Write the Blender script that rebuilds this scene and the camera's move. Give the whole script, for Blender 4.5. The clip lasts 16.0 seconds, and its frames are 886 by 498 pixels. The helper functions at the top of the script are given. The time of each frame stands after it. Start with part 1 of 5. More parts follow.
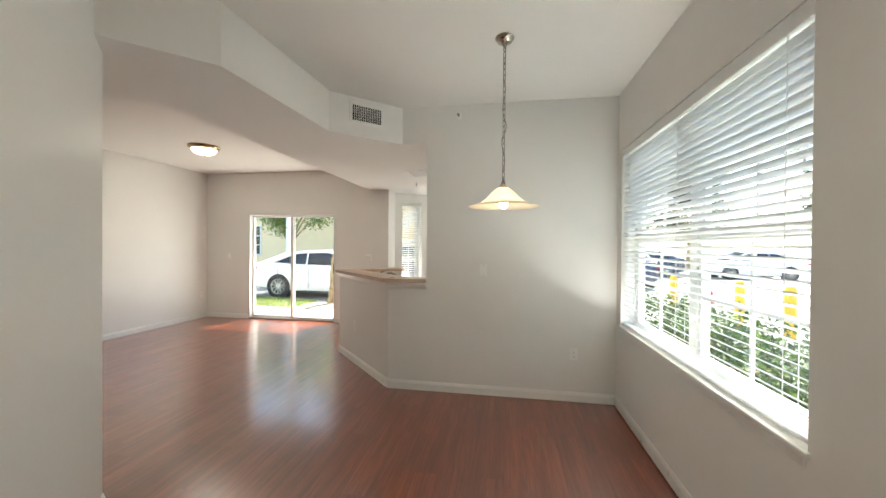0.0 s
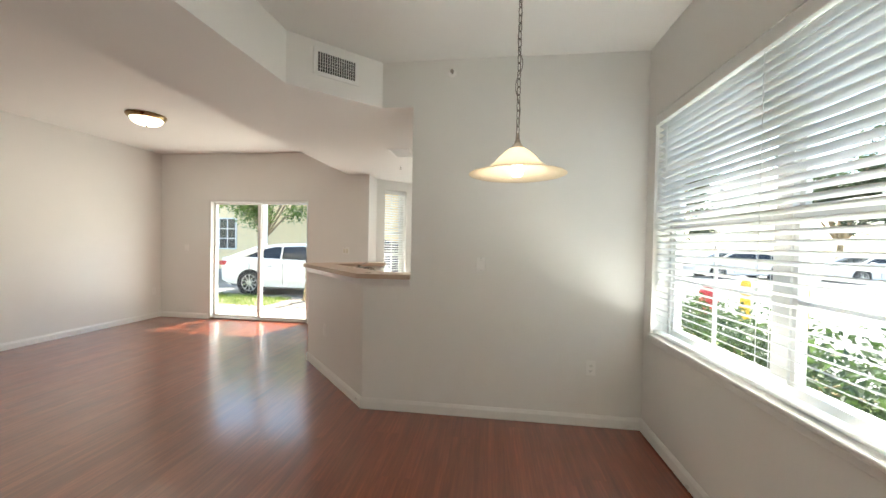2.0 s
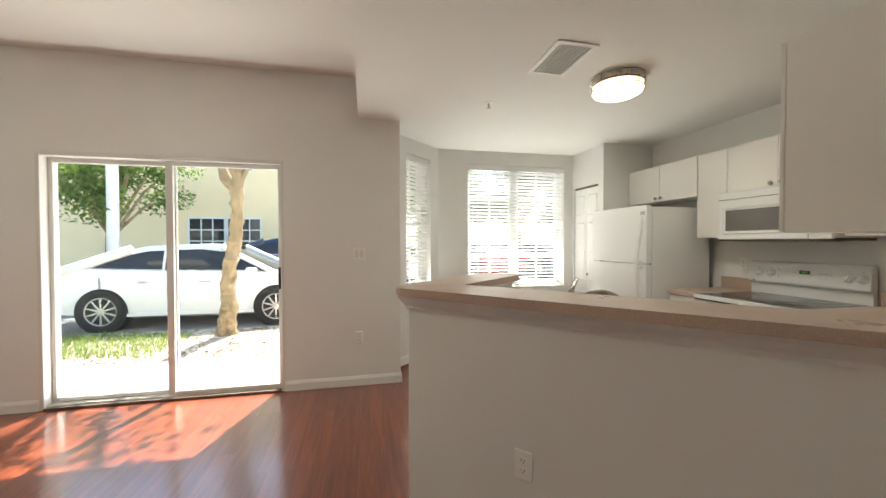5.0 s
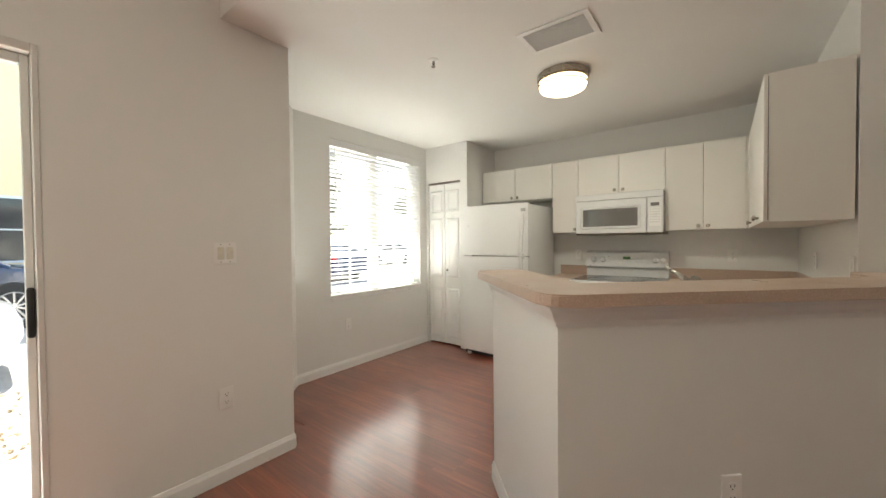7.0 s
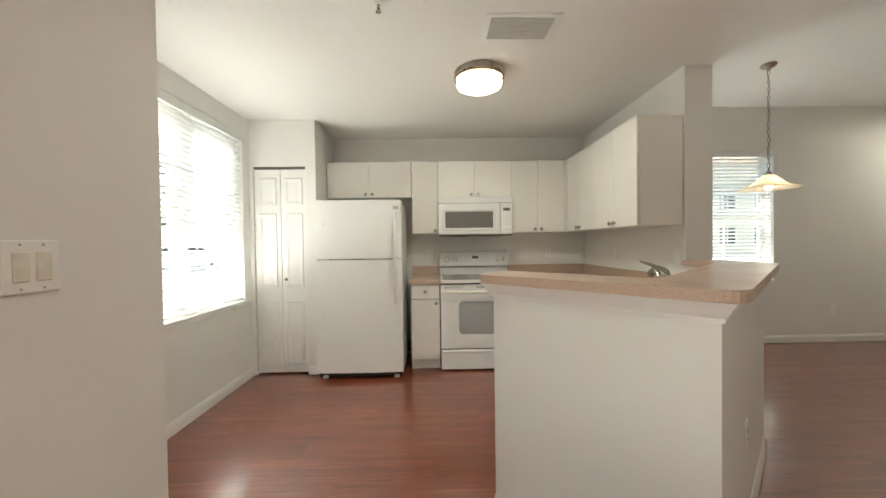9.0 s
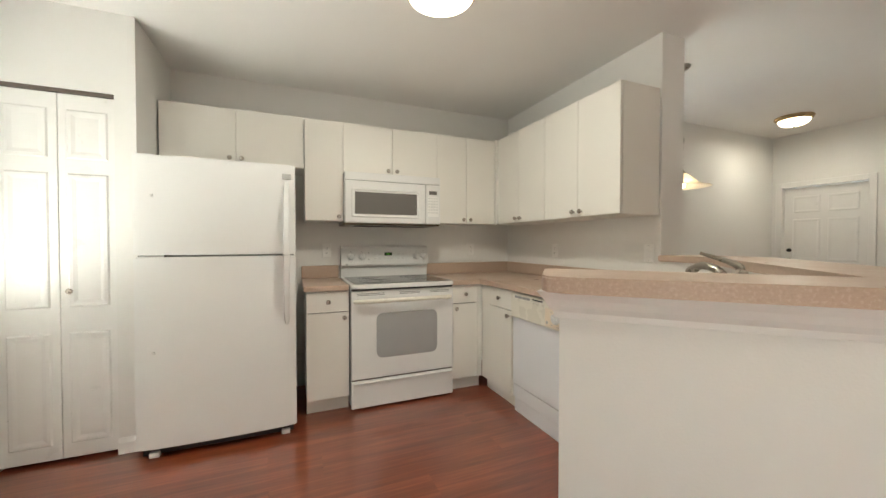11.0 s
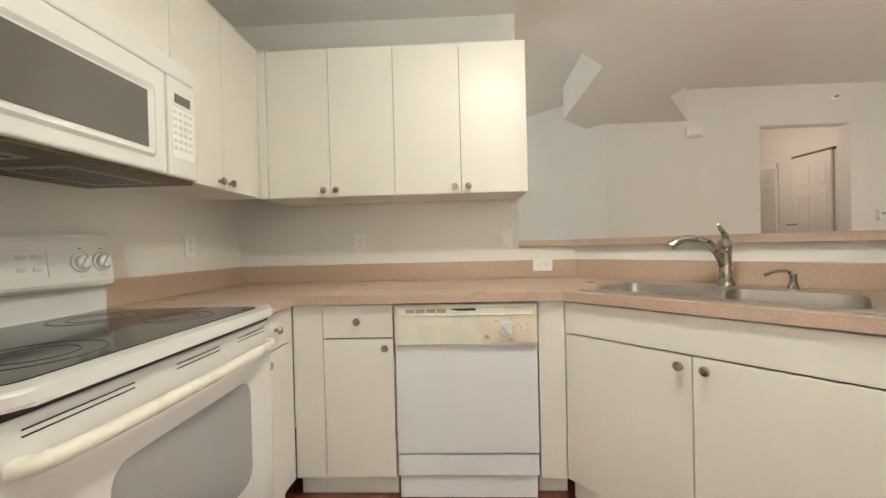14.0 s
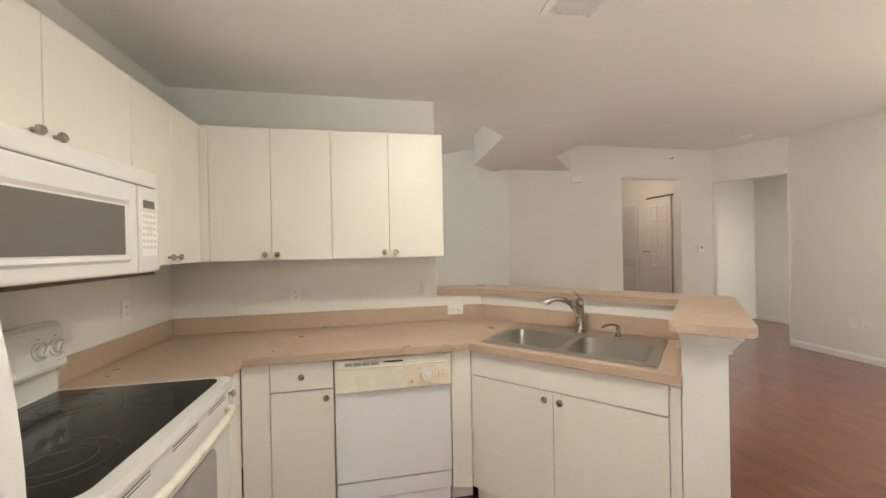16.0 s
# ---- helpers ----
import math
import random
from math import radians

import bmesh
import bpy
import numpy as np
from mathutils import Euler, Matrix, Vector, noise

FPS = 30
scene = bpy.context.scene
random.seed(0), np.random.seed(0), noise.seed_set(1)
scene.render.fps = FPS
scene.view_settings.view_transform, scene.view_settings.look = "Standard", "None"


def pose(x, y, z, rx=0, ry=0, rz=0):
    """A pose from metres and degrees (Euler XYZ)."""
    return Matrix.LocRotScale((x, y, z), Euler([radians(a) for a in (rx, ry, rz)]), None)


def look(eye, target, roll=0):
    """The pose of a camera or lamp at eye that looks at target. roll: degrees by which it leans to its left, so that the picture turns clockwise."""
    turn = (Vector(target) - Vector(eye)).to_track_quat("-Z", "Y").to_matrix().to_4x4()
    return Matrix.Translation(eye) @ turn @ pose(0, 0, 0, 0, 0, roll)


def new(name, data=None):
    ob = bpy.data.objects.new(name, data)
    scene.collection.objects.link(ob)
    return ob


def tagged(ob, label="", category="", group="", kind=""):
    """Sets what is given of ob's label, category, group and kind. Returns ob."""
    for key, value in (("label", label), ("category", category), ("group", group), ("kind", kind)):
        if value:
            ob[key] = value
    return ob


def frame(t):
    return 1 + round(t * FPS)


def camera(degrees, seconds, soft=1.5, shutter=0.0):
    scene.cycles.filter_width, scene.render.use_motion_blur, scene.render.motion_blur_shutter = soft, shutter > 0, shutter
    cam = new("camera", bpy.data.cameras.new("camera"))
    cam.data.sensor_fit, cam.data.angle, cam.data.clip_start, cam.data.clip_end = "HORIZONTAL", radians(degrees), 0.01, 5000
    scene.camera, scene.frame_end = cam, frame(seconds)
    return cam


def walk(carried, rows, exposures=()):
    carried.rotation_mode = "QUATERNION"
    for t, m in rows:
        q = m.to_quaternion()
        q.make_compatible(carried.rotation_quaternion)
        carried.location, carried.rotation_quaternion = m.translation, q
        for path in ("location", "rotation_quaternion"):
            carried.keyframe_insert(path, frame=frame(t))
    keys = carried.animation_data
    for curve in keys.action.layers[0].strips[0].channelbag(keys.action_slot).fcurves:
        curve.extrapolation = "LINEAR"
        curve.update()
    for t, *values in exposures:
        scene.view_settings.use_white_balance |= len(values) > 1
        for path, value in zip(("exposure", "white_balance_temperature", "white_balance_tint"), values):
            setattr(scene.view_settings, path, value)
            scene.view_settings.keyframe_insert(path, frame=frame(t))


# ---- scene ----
import collections

cam = camera(101.4, 16.0)
PATH = [
    (0, (0.109, 0.244, 1.477), (-0.223, 2.217, 1.46), 0.5),
    (0.5, (0.109, 0.257, 1.499), (0.012, 2.254, 1.476), 0.7),
    (1, (0.108, 0.308, 1.482), (0.054, 2.307, 1.464), 0.8),
    (1.5, (0.093, 0.558, 1.459), (0.007, 2.556, 1.437), 0.9),
    (2, (-0.027, 0.925, 1.403), (-0.28, 2.909, 1.372), 1.1),
    (2.5, (-0.329, 1.291, 1.382), (-0.737, 3.249, 1.353), 1.0),
    (3, (-0.721, 1.682, 1.357), (-1.181, 3.628, 1.334), 1.0),
    (3.2, (-0.915, 1.846, 1.362), (-1.358, 3.796, 1.334), 0.9),
    (5.3, (-2.524, 3.419, 1.349), (-1.92, 5.325, 1.304), -0.2),
    (5.5, (-2.641, 3.549, 1.336), (-1.916, 5.413, 1.291), -0.3),
    (6, (-2.881, 3.864, 1.314), (-1.867, 5.587, 1.271), -0.5),
    (6.5, (-3.081, 4.221, 1.292), (-1.757, 5.719, 1.254), -0.5),
    (7, (-3.234, 4.565, 1.294), (-1.653, 5.789, 1.259), -0.5),
    (7.5, (-3.337, 4.896, 1.3), (-1.538, 5.769, 1.269), -0.7),
    (8, (-3.357, 5.224, 1.295), (-1.425, 5.739, 1.263), -0.7),
    (8.5, (-3.319, 5.532, 1.296), (-1.334, 5.778, 1.265), -0.7),
    (9, (-3.209, 5.829, 1.286), (-1.21, 5.79, 1.253), -0.8),
    (9.2, (-3.15, 5.91, 1.282), (-1.154, 5.781, 1.244), -0.6),
    (11.5, (-1.854, 6.178, 1.198), (-0.055, 5.306, 1.177), 0.0),
    (12, (-1.439, 6.134, 1.175), (0.298, 5.142, 1.167), -0.0),
    (12.5, (-1.049, 6.042, 1.118), (0.46, 4.73, 1.109), -0.5),
    (13, (-0.749, 6.009, 1.066), (0.281, 4.294, 1.051), -1.2),
    (13.5, (-0.467, 6.097, 1.057), (-0.053, 4.14, 1.04), -1.6),
    (14, (-0.287, 6.288, 1.12), (-0.21, 4.289, 1.102), -1.4),
    (14.5, (-0.141, 6.468, 1.195), (-0.23, 4.47, 1.182), -0.9),
    (15, (-0.092, 6.583, 1.322), (-0.243, 4.589, 1.311), -0.4),
    (15.5, (-0.143, 6.64, 1.404), (-0.339, 4.65, 1.396), -0.8),
    (16, (-0.218, 6.685, 1.448), (-0.594, 4.721, 1.439), -1.1),
]
EXPOSURE = [(0.0, 2.25, 6550, 2), (3.0, 2.24, 6620, 3), (5.5, 1.97, 6700, 2), (6.5, 1.98, 6750, 2), (7.5, 2.12, 6700, 2), (9.0, 2.13, 6650, 1), (11.5, 2.34, 6650, 2), (12.0, 2.43, 6650, 2), (13.0, 2.62, 6700, 2), (16.0, 2.45, 6850, 3)]
walk(cam, [(t, look(eye, target, roll)) for t, eye, target, roll in PATH], EXPOSURE)

# ---- world and light ----
world = bpy.data.worlds.new("world")
scene.world = world
world.use_nodes = True
wn = world.node_tree.nodes
sky = wn.new("ShaderNodeTexSky")
sky.sky_type, sky.sun_disc = 'NISHITA', False
sky.sun_elevation, sky.sun_rotation = radians(52.3), radians(16)
wn["Background"].inputs[1].default_value = 0.15
world.node_tree.links.new(sky.outputs[0], wn["Background"].inputs[0])
sun_data = bpy.data.lights.new("sun", 'SUN')
sun_data.energy, sun_data.angle, sun_data.color = 5.0, radians(0.5), (1.0, 0.95, 0.87)
sun = new("sun", sun_data)
sun.matrix_world = look((3.0, 10.4, 14.0), (0, 0, 0))


def lamp(name, kind, m, watts, colour, size=0.1, size_y=None):
    data = bpy.data.lights.new(name, kind)
    data.energy, data.color = watts, colour
    if kind == 'AREA':
        data.shape, data.size, data.size_y = 'RECTANGLE' if size_y else 'DISK', size, size_y or size
    else:
        data.shadow_soft_size = size
    ob = new(name, data)
    ob.matrix_world = m
    return ob


WARM = (1.0, 0.91, 0.80)
lamp("living_bulb", 'AREA', pose(-4.19, 4.86, 2.735), 3.4, WARM, 0.2)
lamp("kitchen_bulb", 'AREA', pose(-0.58, 5.5, 2.38), 3.0, (1.0, 0.95, 0.87), 0.26)
lamp("pendant_bulb", 'POINT', pose(0.10, 2.74, 1.70), 0.5, WARM, 0.02)
lamp("entry_bulb", 'AREA', pose(0.46, 0.0, 2.735), 2.3, WARM, 0.2)
lamp("bedroom_window", 'AREA', pose(-6.7, 3.6, 1.5, -90, 0, 0), 3.6, (1.0, 0.90, 0.78), 1.0, 1.4)
# daylight thrown up through the openings by the sunlit ground
DAY = (1.0, 0.98, 0.94)
lamp("daylight_bay", 'AREA', look((-0.40, 8.10, 0.60), (-0.40, 7.50, 1.35)), 10.5, DAY, 1.26, 0.35)
lamp("daylight_bay_side", 'AREA', look((-2.05, 7.74, 0.60), (-1.65, 7.32, 1.35)), 1.68, DAY, 0.4, 0.3)
lamp("daylight_dining", 'AREA', look((1.60, 2.73, 0.60), (1.0, 2.73, 1.35)), 7.5, DAY, 1.96, 0.35)
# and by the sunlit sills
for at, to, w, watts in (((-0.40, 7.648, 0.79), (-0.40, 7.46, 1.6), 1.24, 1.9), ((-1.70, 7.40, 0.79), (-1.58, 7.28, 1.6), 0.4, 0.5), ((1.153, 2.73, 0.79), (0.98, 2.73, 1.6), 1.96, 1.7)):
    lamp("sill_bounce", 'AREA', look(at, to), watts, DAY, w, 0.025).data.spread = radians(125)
lamp("daylight_patio", 'AREA', look((-3.95, 6.99, -0.02), (-3.95, 6.39, 1.0)), 7.5, DAY, 1.7, 0.12)
lamp("hall_bulb", 'POINT', pose(-4.3, 1.0, 2.3), 1.96, (1.0, 0.78, 0.66), 0.1)


# ---- materials ----
def material(name, colour, rough=0.5, metal=0.0, vary=0.06, scale=6.0, bump=0.0, bump_scale=60.0, spec=0.5, coat=0.0, per_object=0.0, rough_vary=0.08):
    """A surface whose colour and roughness drift at a coarse and a fine scale, with a fine relief."""
    m = bpy.data.materials.new(name)
    m.use_nodes = True
    n, l = m.node_tree.nodes, m.node_tree.links
    b = n["Principled BSDF"]
    b.inputs["Metallic"].default_value = metal
    b.inputs["Specular IOR Level"].default_value = spec
    b.inputs["Coat Weight"].default_value = coat
    geo = n.new("ShaderNodeNewGeometry")
    coarse, fine = n.new("ShaderNodeTexNoise"), n.new("ShaderNodeTexNoise")
    coarse.inputs["Scale"].default_value, fine.inputs["Scale"].default_value = scale * 0.15, scale
    fine.inputs["Detail"].default_value = 5
    for t in (coarse, fine):
        l.new(geo.outputs["Position"], t.inputs["Vector"])
    mix = n.new("ShaderNodeMath")
    mix.operation = 'ADD'
    l.new(coarse.outputs[0], mix.inputs[0])
    l.new(fine.outputs[0], mix.inputs[1])
    value = mix.outputs[0]
    if per_object:
        info = n.new("ShaderNodeObjectInfo")
        add = n.new("ShaderNodeMath")
        add.operation, add.inputs[1].default_value = 'MULTIPLY_ADD', per_object
        l.new(info.outputs["Random"], add.inputs[0])
        l.new(value, add.inputs[2])
        value = add.outputs[0]
    ramp = n.new("ShaderNodeMapRange")
    ramp.inputs[1].default_value, ramp.inputs[2].default_value = 0.6, 1.4 + per_object
    ramp.inputs[3].default_value, ramp.inputs[4].default_value = 1 - vary, 1 + vary
    l.new(value, ramp.inputs[0])
    tint = n.new("ShaderNodeVectorMath")
    tint.operation = 'SCALE'
    tint.inputs[0].default_value = colour[:3]
    l.new(ramp.outputs[0], tint.inputs["Scale"])
    l.new(tint.outputs[0], b.inputs["Base Color"])
    rr = n.new("ShaderNodeMapRange")
    rr.inputs[1].default_value, rr.inputs[2].default_value = 0.3, 0.7
    rr.inputs[3].default_value, rr.inputs[4].default_value = max(0.02, rough - rough_vary), min(1, rough + rough_vary)
    l.new(fine.outputs[0], rr.inputs[0])
    l.new(rr.outputs[0], b.inputs["Roughness"])
    if bump:
        t = n.new("ShaderNodeTexNoise")
        t.inputs["Scale"].default_value, t.inputs["Detail"].default_value = bump_scale, 3
        l.new(geo.outputs["Position"], t.inputs["Vector"])
        bp = n.new("ShaderNodeBump")
        bp.inputs["Strength"].default_value, bp.inputs["Distance"].default_value = bump, 0.004
        l.new(t.outputs[0], bp.inputs["Height"])
        l.new(bp.outputs[0], b.inputs["Normal"])
    return m


def wood_floor():
    m = material("red_laminate", (0.2, 0.05, 0.03), 0.34, rough_vary=0.02)
    n, l = m.node_tree.nodes, m.node_tree.links
    b = n["Principled BSDF"]
    b.inputs["Coat Weight"].default_value, b.inputs["Coat Roughness"].default_value = 1.0, 0.17
    b.inputs["Coat IOR"].default_value = 1.7
    geo, info = n.new("ShaderNodeNewGeometry"), n.new("ShaderNodeObjectInfo")
    shift = n.new("ShaderNodeVectorMath")
    shift.operation = 'MULTIPLY_ADD'
    shift.inputs[0].default_value = (17, 31, 7)
    l.new(info.outputs["Random"], shift.inputs[1])
    l.new(geo.outputs["Position"], shift.inputs[2])
    out = []
    for sc, det in (((75, 3.2, 1), 6), ((17, 0.8, 1), 4), ((160, 5, 1), 2)):
        mp = n.new("ShaderNodeMapping")
        mp.inputs["Scale"].default_value = sc
        l.new(shift.outputs[0], mp.inputs["Vector"])
        t = n.new("ShaderNodeTexNoise")
        t.inputs["Scale"].default_value, t.inputs["Detail"].default_value = 1, det
        t.inputs["Distortion"].default_value = 0.6
        l.new(mp.outputs[0], t.inputs["Vector"])
        out.append(t.outputs[0])
    a = n.new("ShaderNodeMath")
    a.operation = 'ADD'
    l.new(out[0], a.inputs[0])
    l.new(out[1], a.inputs[1])
    c = n.new("ShaderNodeMath")
    c.operation, c.inputs[1].default_value = 'MULTIPLY_ADD', 0.16
    l.new(info.outputs["Random"], c.inputs[0])
    l.new(a.outputs[0], c.inputs[2])
    ramp = n.new("ShaderNodeValToRGB")
    ramp.color_ramp.elements[0].position, ramp.color_ramp.elements[0].color = 0.33, (0.128, 0.0245, 0.009, 1)
    ramp.color_ramp.elements[1].position, ramp.color_ramp.elements[1].color = 0.74, (0.30, 0.072, 0.027, 1)
    e = ramp.color_ramp.elements.new(0.54)
    e.color = (0.20, 0.041, 0.0145, 1)
    half = n.new("ShaderNodeMath")
    half.operation, half.inputs[1].default_value = 'MULTIPLY', 0.5
    l.new(c.outputs[0], half.inputs[0])
    l.new(half.outputs[0], ramp.inputs[0])
    l.new(ramp.outputs[0], b.inputs["Base Color"])
    bp = n.new("ShaderNodeBump")
    bp.inputs["Strength"].default_value, bp.inputs["Distance"].default_value = 0.02, 0.001
    l.new(out[2], bp.inputs["Height"])
    l.new(bp.outputs[0], b.inputs["Normal"])
    return m


def speckled(name, base, dark, light, rough=0.35):
    m = material(name, base, rough, vary=0.05)
    n, l = m.node_tree.nodes, m.node_tree.links
    b = n["Principled BSDF"]
    geo = n.new("ShaderNodeNewGeometry")
    t, v = n.new("ShaderNodeTexNoise"), n.new("ShaderNodeTexVoronoi")
    t.inputs["Scale"].default_value, t.inputs["Detail"].default_value = 150, 2
    v.inputs["Scale"].default_value = 190
    for x in (t, v):
        l.new(geo.outputs["Position"], x.inputs["Vector"])
    ramp = n.new("ShaderNodeValToRGB")
    els = ramp.color_ramp.elements
    els[0].position, els[0].color = 0.33, (*dark, 1)
    els[1].position, els[1].color = 0.66, (*light, 1)
    els.new(0.45).color = (*base, 1)
    els.new(0.55).color = (*base, 1)
    l.new(t.outputs[0], ramp.inputs[0])
    l.new(ramp.outputs[0], b.inputs["Base Color"])
    return m


def glowing(name, colour, strength):
    m = bpy.data.materials.new(name)
    m.use_nodes = True
    b = m.node_tree.nodes["Principled BSDF"]
    b.inputs["Base Color"].default_value = (*colour, 1)
    b.inputs["Emission Color"].default_value = (*colour, 1)
    b.inputs["Emission Strength"].default_value = strength
    b.inputs["Roughness"].default_value = 0.4
    return m


def clear_glass(name, colour=(1, 1, 1), mirror=0.035):
    m = bpy.data.materials.new(name)
    m.use_nodes = True
    n, l = m.node_tree.nodes, m.node_tree.links
    n.remove(n["Principled BSDF"])
    a, g, mx = n.new("ShaderNodeBsdfTransparent"), n.new("ShaderNodeBsdfGlossy"), n.new("ShaderNodeMixShader")
    a.inputs[0].default_value = (*colour, 1)
    g.inputs["Roughness"].default_value = 0.01
    mx.inputs[0].default_value = mirror
    l.new(a.outputs[0], mx.inputs[1])
    l.new(g.outputs[0], mx.inputs[2])
    l.new(mx.outputs[0], n["Material Output"].inputs[0])
    return m


M = {}
M["wall"] = material("wall_paint", (0.81, 0.80, 0.775), 0.5, vary=0.02, scale=3, bump=0.12, bump_scale=170)
M["ceiling"] = material("ceiling_paint", (0.81, 0.795, 0.765), 0.75, vary=0.02, scale=3, bump=0.2, bump_scale=110)
M["trim"] = material("white_trim_paint", (0.83, 0.82, 0.80), 0.35, vary=0.02, scale=9)
M["floor"] = wood_floor()
M["counter"] = speckled("speckled_beige_laminate", (0.52, 0.385, 0.30), (0.485, 0.355, 0.275), (0.58, 0.45, 0.365))
M["cabinet"] = material("cream_white_cabinet", (0.81, 0.785, 0.735), 0.4, vary=0.012, scale=3, rough_vary=0.02)
M["gap"] = material("dark_seam", (0.13, 0.11, 0.09), 0.8)
M["white"] = material("white_enamel", (0.80, 0.80, 0.79), 0.22, vary=0.01, scale=2, coat=0.3, rough_vary=0.01)
M["bisque"] = material("bisque_plastic", (0.80, 0.70, 0.57), 0.4, vary=0.03)
M["pebble"] = material("pebbled_white_enamel", (0.82, 0.82, 0.81), 0.3, vary=0.01, scale=2, bump=0.03, bump_scale=420, coat=0.2, rough_vary=0.01)
M["cream"] = material("cream_enamel", (0.79, 0.76, 0.67), 0.3, vary=0.02, coat=0.2)
M["coolwhite"] = material("cool_white_enamel", (0.80, 0.82, 0.86), 0.35, vary=0.004, scale=2, rough_vary=0.0)
M["slate"] = material("grey_slot", (0.30, 0.30, 0.29), 0.5)
M["nickel"] = material("brushed_nickel", (0.40, 0.365, 0.32), 0.28, metal=1.0, vary=0.03, scale=40, rough_vary=0.02)
M["steel"] = material("stainless_steel", (0.54, 0.52, 0.49), 0.34, metal=1.0, vary=0.02, scale=10, rough_vary=0.02)
M["ovenglass"] = material("grey_oven_glass", (0.38, 0.38, 0.38), 0.12, vary=0.02)
M["mwglass"] = material("dark_door_glass", (0.16, 0.15, 0.14), 0.1, vary=0.02)
M["blackglass"] = material("black_ceramic_glass", (0.012, 0.012, 0.013), 0.07, vary=0.1)
M["ring"] = material("grey_burner_ring", (0.07, 0.07, 0.07), 0.2)
M["black"] = material("black_plastic", (0.02, 0.02, 0.02), 0.45)
M["grey"] = material("grey_plastic", (0.42, 0.42, 0.41), 0.45)
M["keys"] = material("pale_grey_keys", (0.68, 0.68, 0.67), 0.45)
M["plastic"] = material("white_plastic", (0.88, 0.87, 0.85), 0.35, vary=0.01)
M["alu"] = material("white_aluminium", (0.74, 0.73, 0.70), 0.35, vary=0.03)
M["track"] = material("bronze_track", (0.16, 0.13, 0.11), 0.45, metal=0.6)
M["slat"] = material("white_blind_slat", (0.86, 0.86, 0.85), 0.4, vary=0.01, scale=3)
_n, _l = M["slat"].node_tree.nodes, M["slat"].node_tree.links
_t, _x = _n.new("ShaderNodeBsdfTranslucent"), _n.new("ShaderNodeMixShader")
_t.inputs[0].default_value, _x.inputs[0].default_value = (0.9, 0.9, 0.88, 1), 0.15
_l.new(_n["Principled BSDF"].outputs[0], _x.inputs[1])
_l.new(_t.outputs[0], _x.inputs[2])
_l.new(_x.outputs[0], _n["Material Output"].inputs[0])
M["grease"] = material("greasy_metal", (0.15, 0.125, 0.08), 0.4, metal=0.7, vary=0.4, scale=40)
M["display"] = glowing("green_display", (0.05, 0.16, 0.02), 0.25)
M["glass"] = clear_glass("window_glass")
M["brass"] = material("aged_brass", (0.42, 0.30, 0.16), 0.3, metal=1.0)


# ---- building helpers ----
def box(bm, x0, x1, y0, y1, z0, z1, bevel=0.0, seg=1):
    m = Matrix.Translation(((x0 + x1) / 2, (y0 + y1) / 2, (z0 + z1) / 2)) @ Matrix.Diagonal((abs(x1 - x0), abs(y1 - y0), abs(z1 - z0), 1))
    vs = bmesh.ops.create_cube(bm, size=1, matrix=m)["verts"]
    if bevel:
        es = list({e for v in vs for e in v.link_edges})
        bmesh.ops.bevel(bm, geom=es, offset=bevel, segments=seg, profile=0.5, affect='EDGES')
    return bm


def boxed(*a, **k):
    return box(bmesh.new(), *a, **k)


def prism(bm, poly, z0, z1):
    """An upright solid over a polygon in plan."""
    area = sum(a[0] * b[1] - b[0] * a[1] for a, b in zip(poly, poly[1:] + poly[:1]))
    if area < 0:
        poly = poly[::-1]
    lo = [bm.verts.new((x, y, z0)) for x, y in poly]
    hi = [bm.verts.new((x, y, z1)) for x, y in poly]
    bm.faces.new(lo[::-1])
    bm.faces.new(hi)
    for i in range(len(poly)):
        j = (i + 1) % len(poly)
        bm.faces.new((lo[i], lo[j], hi[j], hi[i]))
    return bm


def rod(bm, p0, p1, r0, r1=None, seg=16):
    p0, p1 = Vector(p0), Vector(p1)
    d = p1 - p0
    m = Matrix.Translation((p0 + p1) / 2) @ d.to_track_quat('Z', 'Y').to_matrix().to_4x4()
    bmesh.ops.create_cone(bm, cap_ends=True, segments=seg, radius1=r0, radius2=r0 if r1 is None else r1, depth=d.length, matrix=m)
    return bm


def lathe(bm, profile, seg=32, m=Matrix()):
    """A solid of revolution about z from (radius, height) pairs."""
    rings = []
    for r, z in profile:
        rings.append([bm.verts.new(m @ Vector((r * math.cos(2 * math.pi * i / seg), r * math.sin(2 * math.pi * i / seg), z))) for i in range(seg)] if r > 1e-5 else [bm.verts.new(m @ Vector((0, 0, z)))])
    for a, b in zip(rings, rings[1:]):
        for i in range(seg):
            j = (i + 1) % seg
            if len(a) == 1 and len(b) > 1:
                bm.faces.new((a[0], b[j], b[i]))
            elif len(b) == 1 and len(a) > 1:
                bm.faces.new((a[i], a[j], b[0]))
            elif len(a) > 1:
                bm.faces.new((a[i], a[j], b[j], b[i]))
    return bm


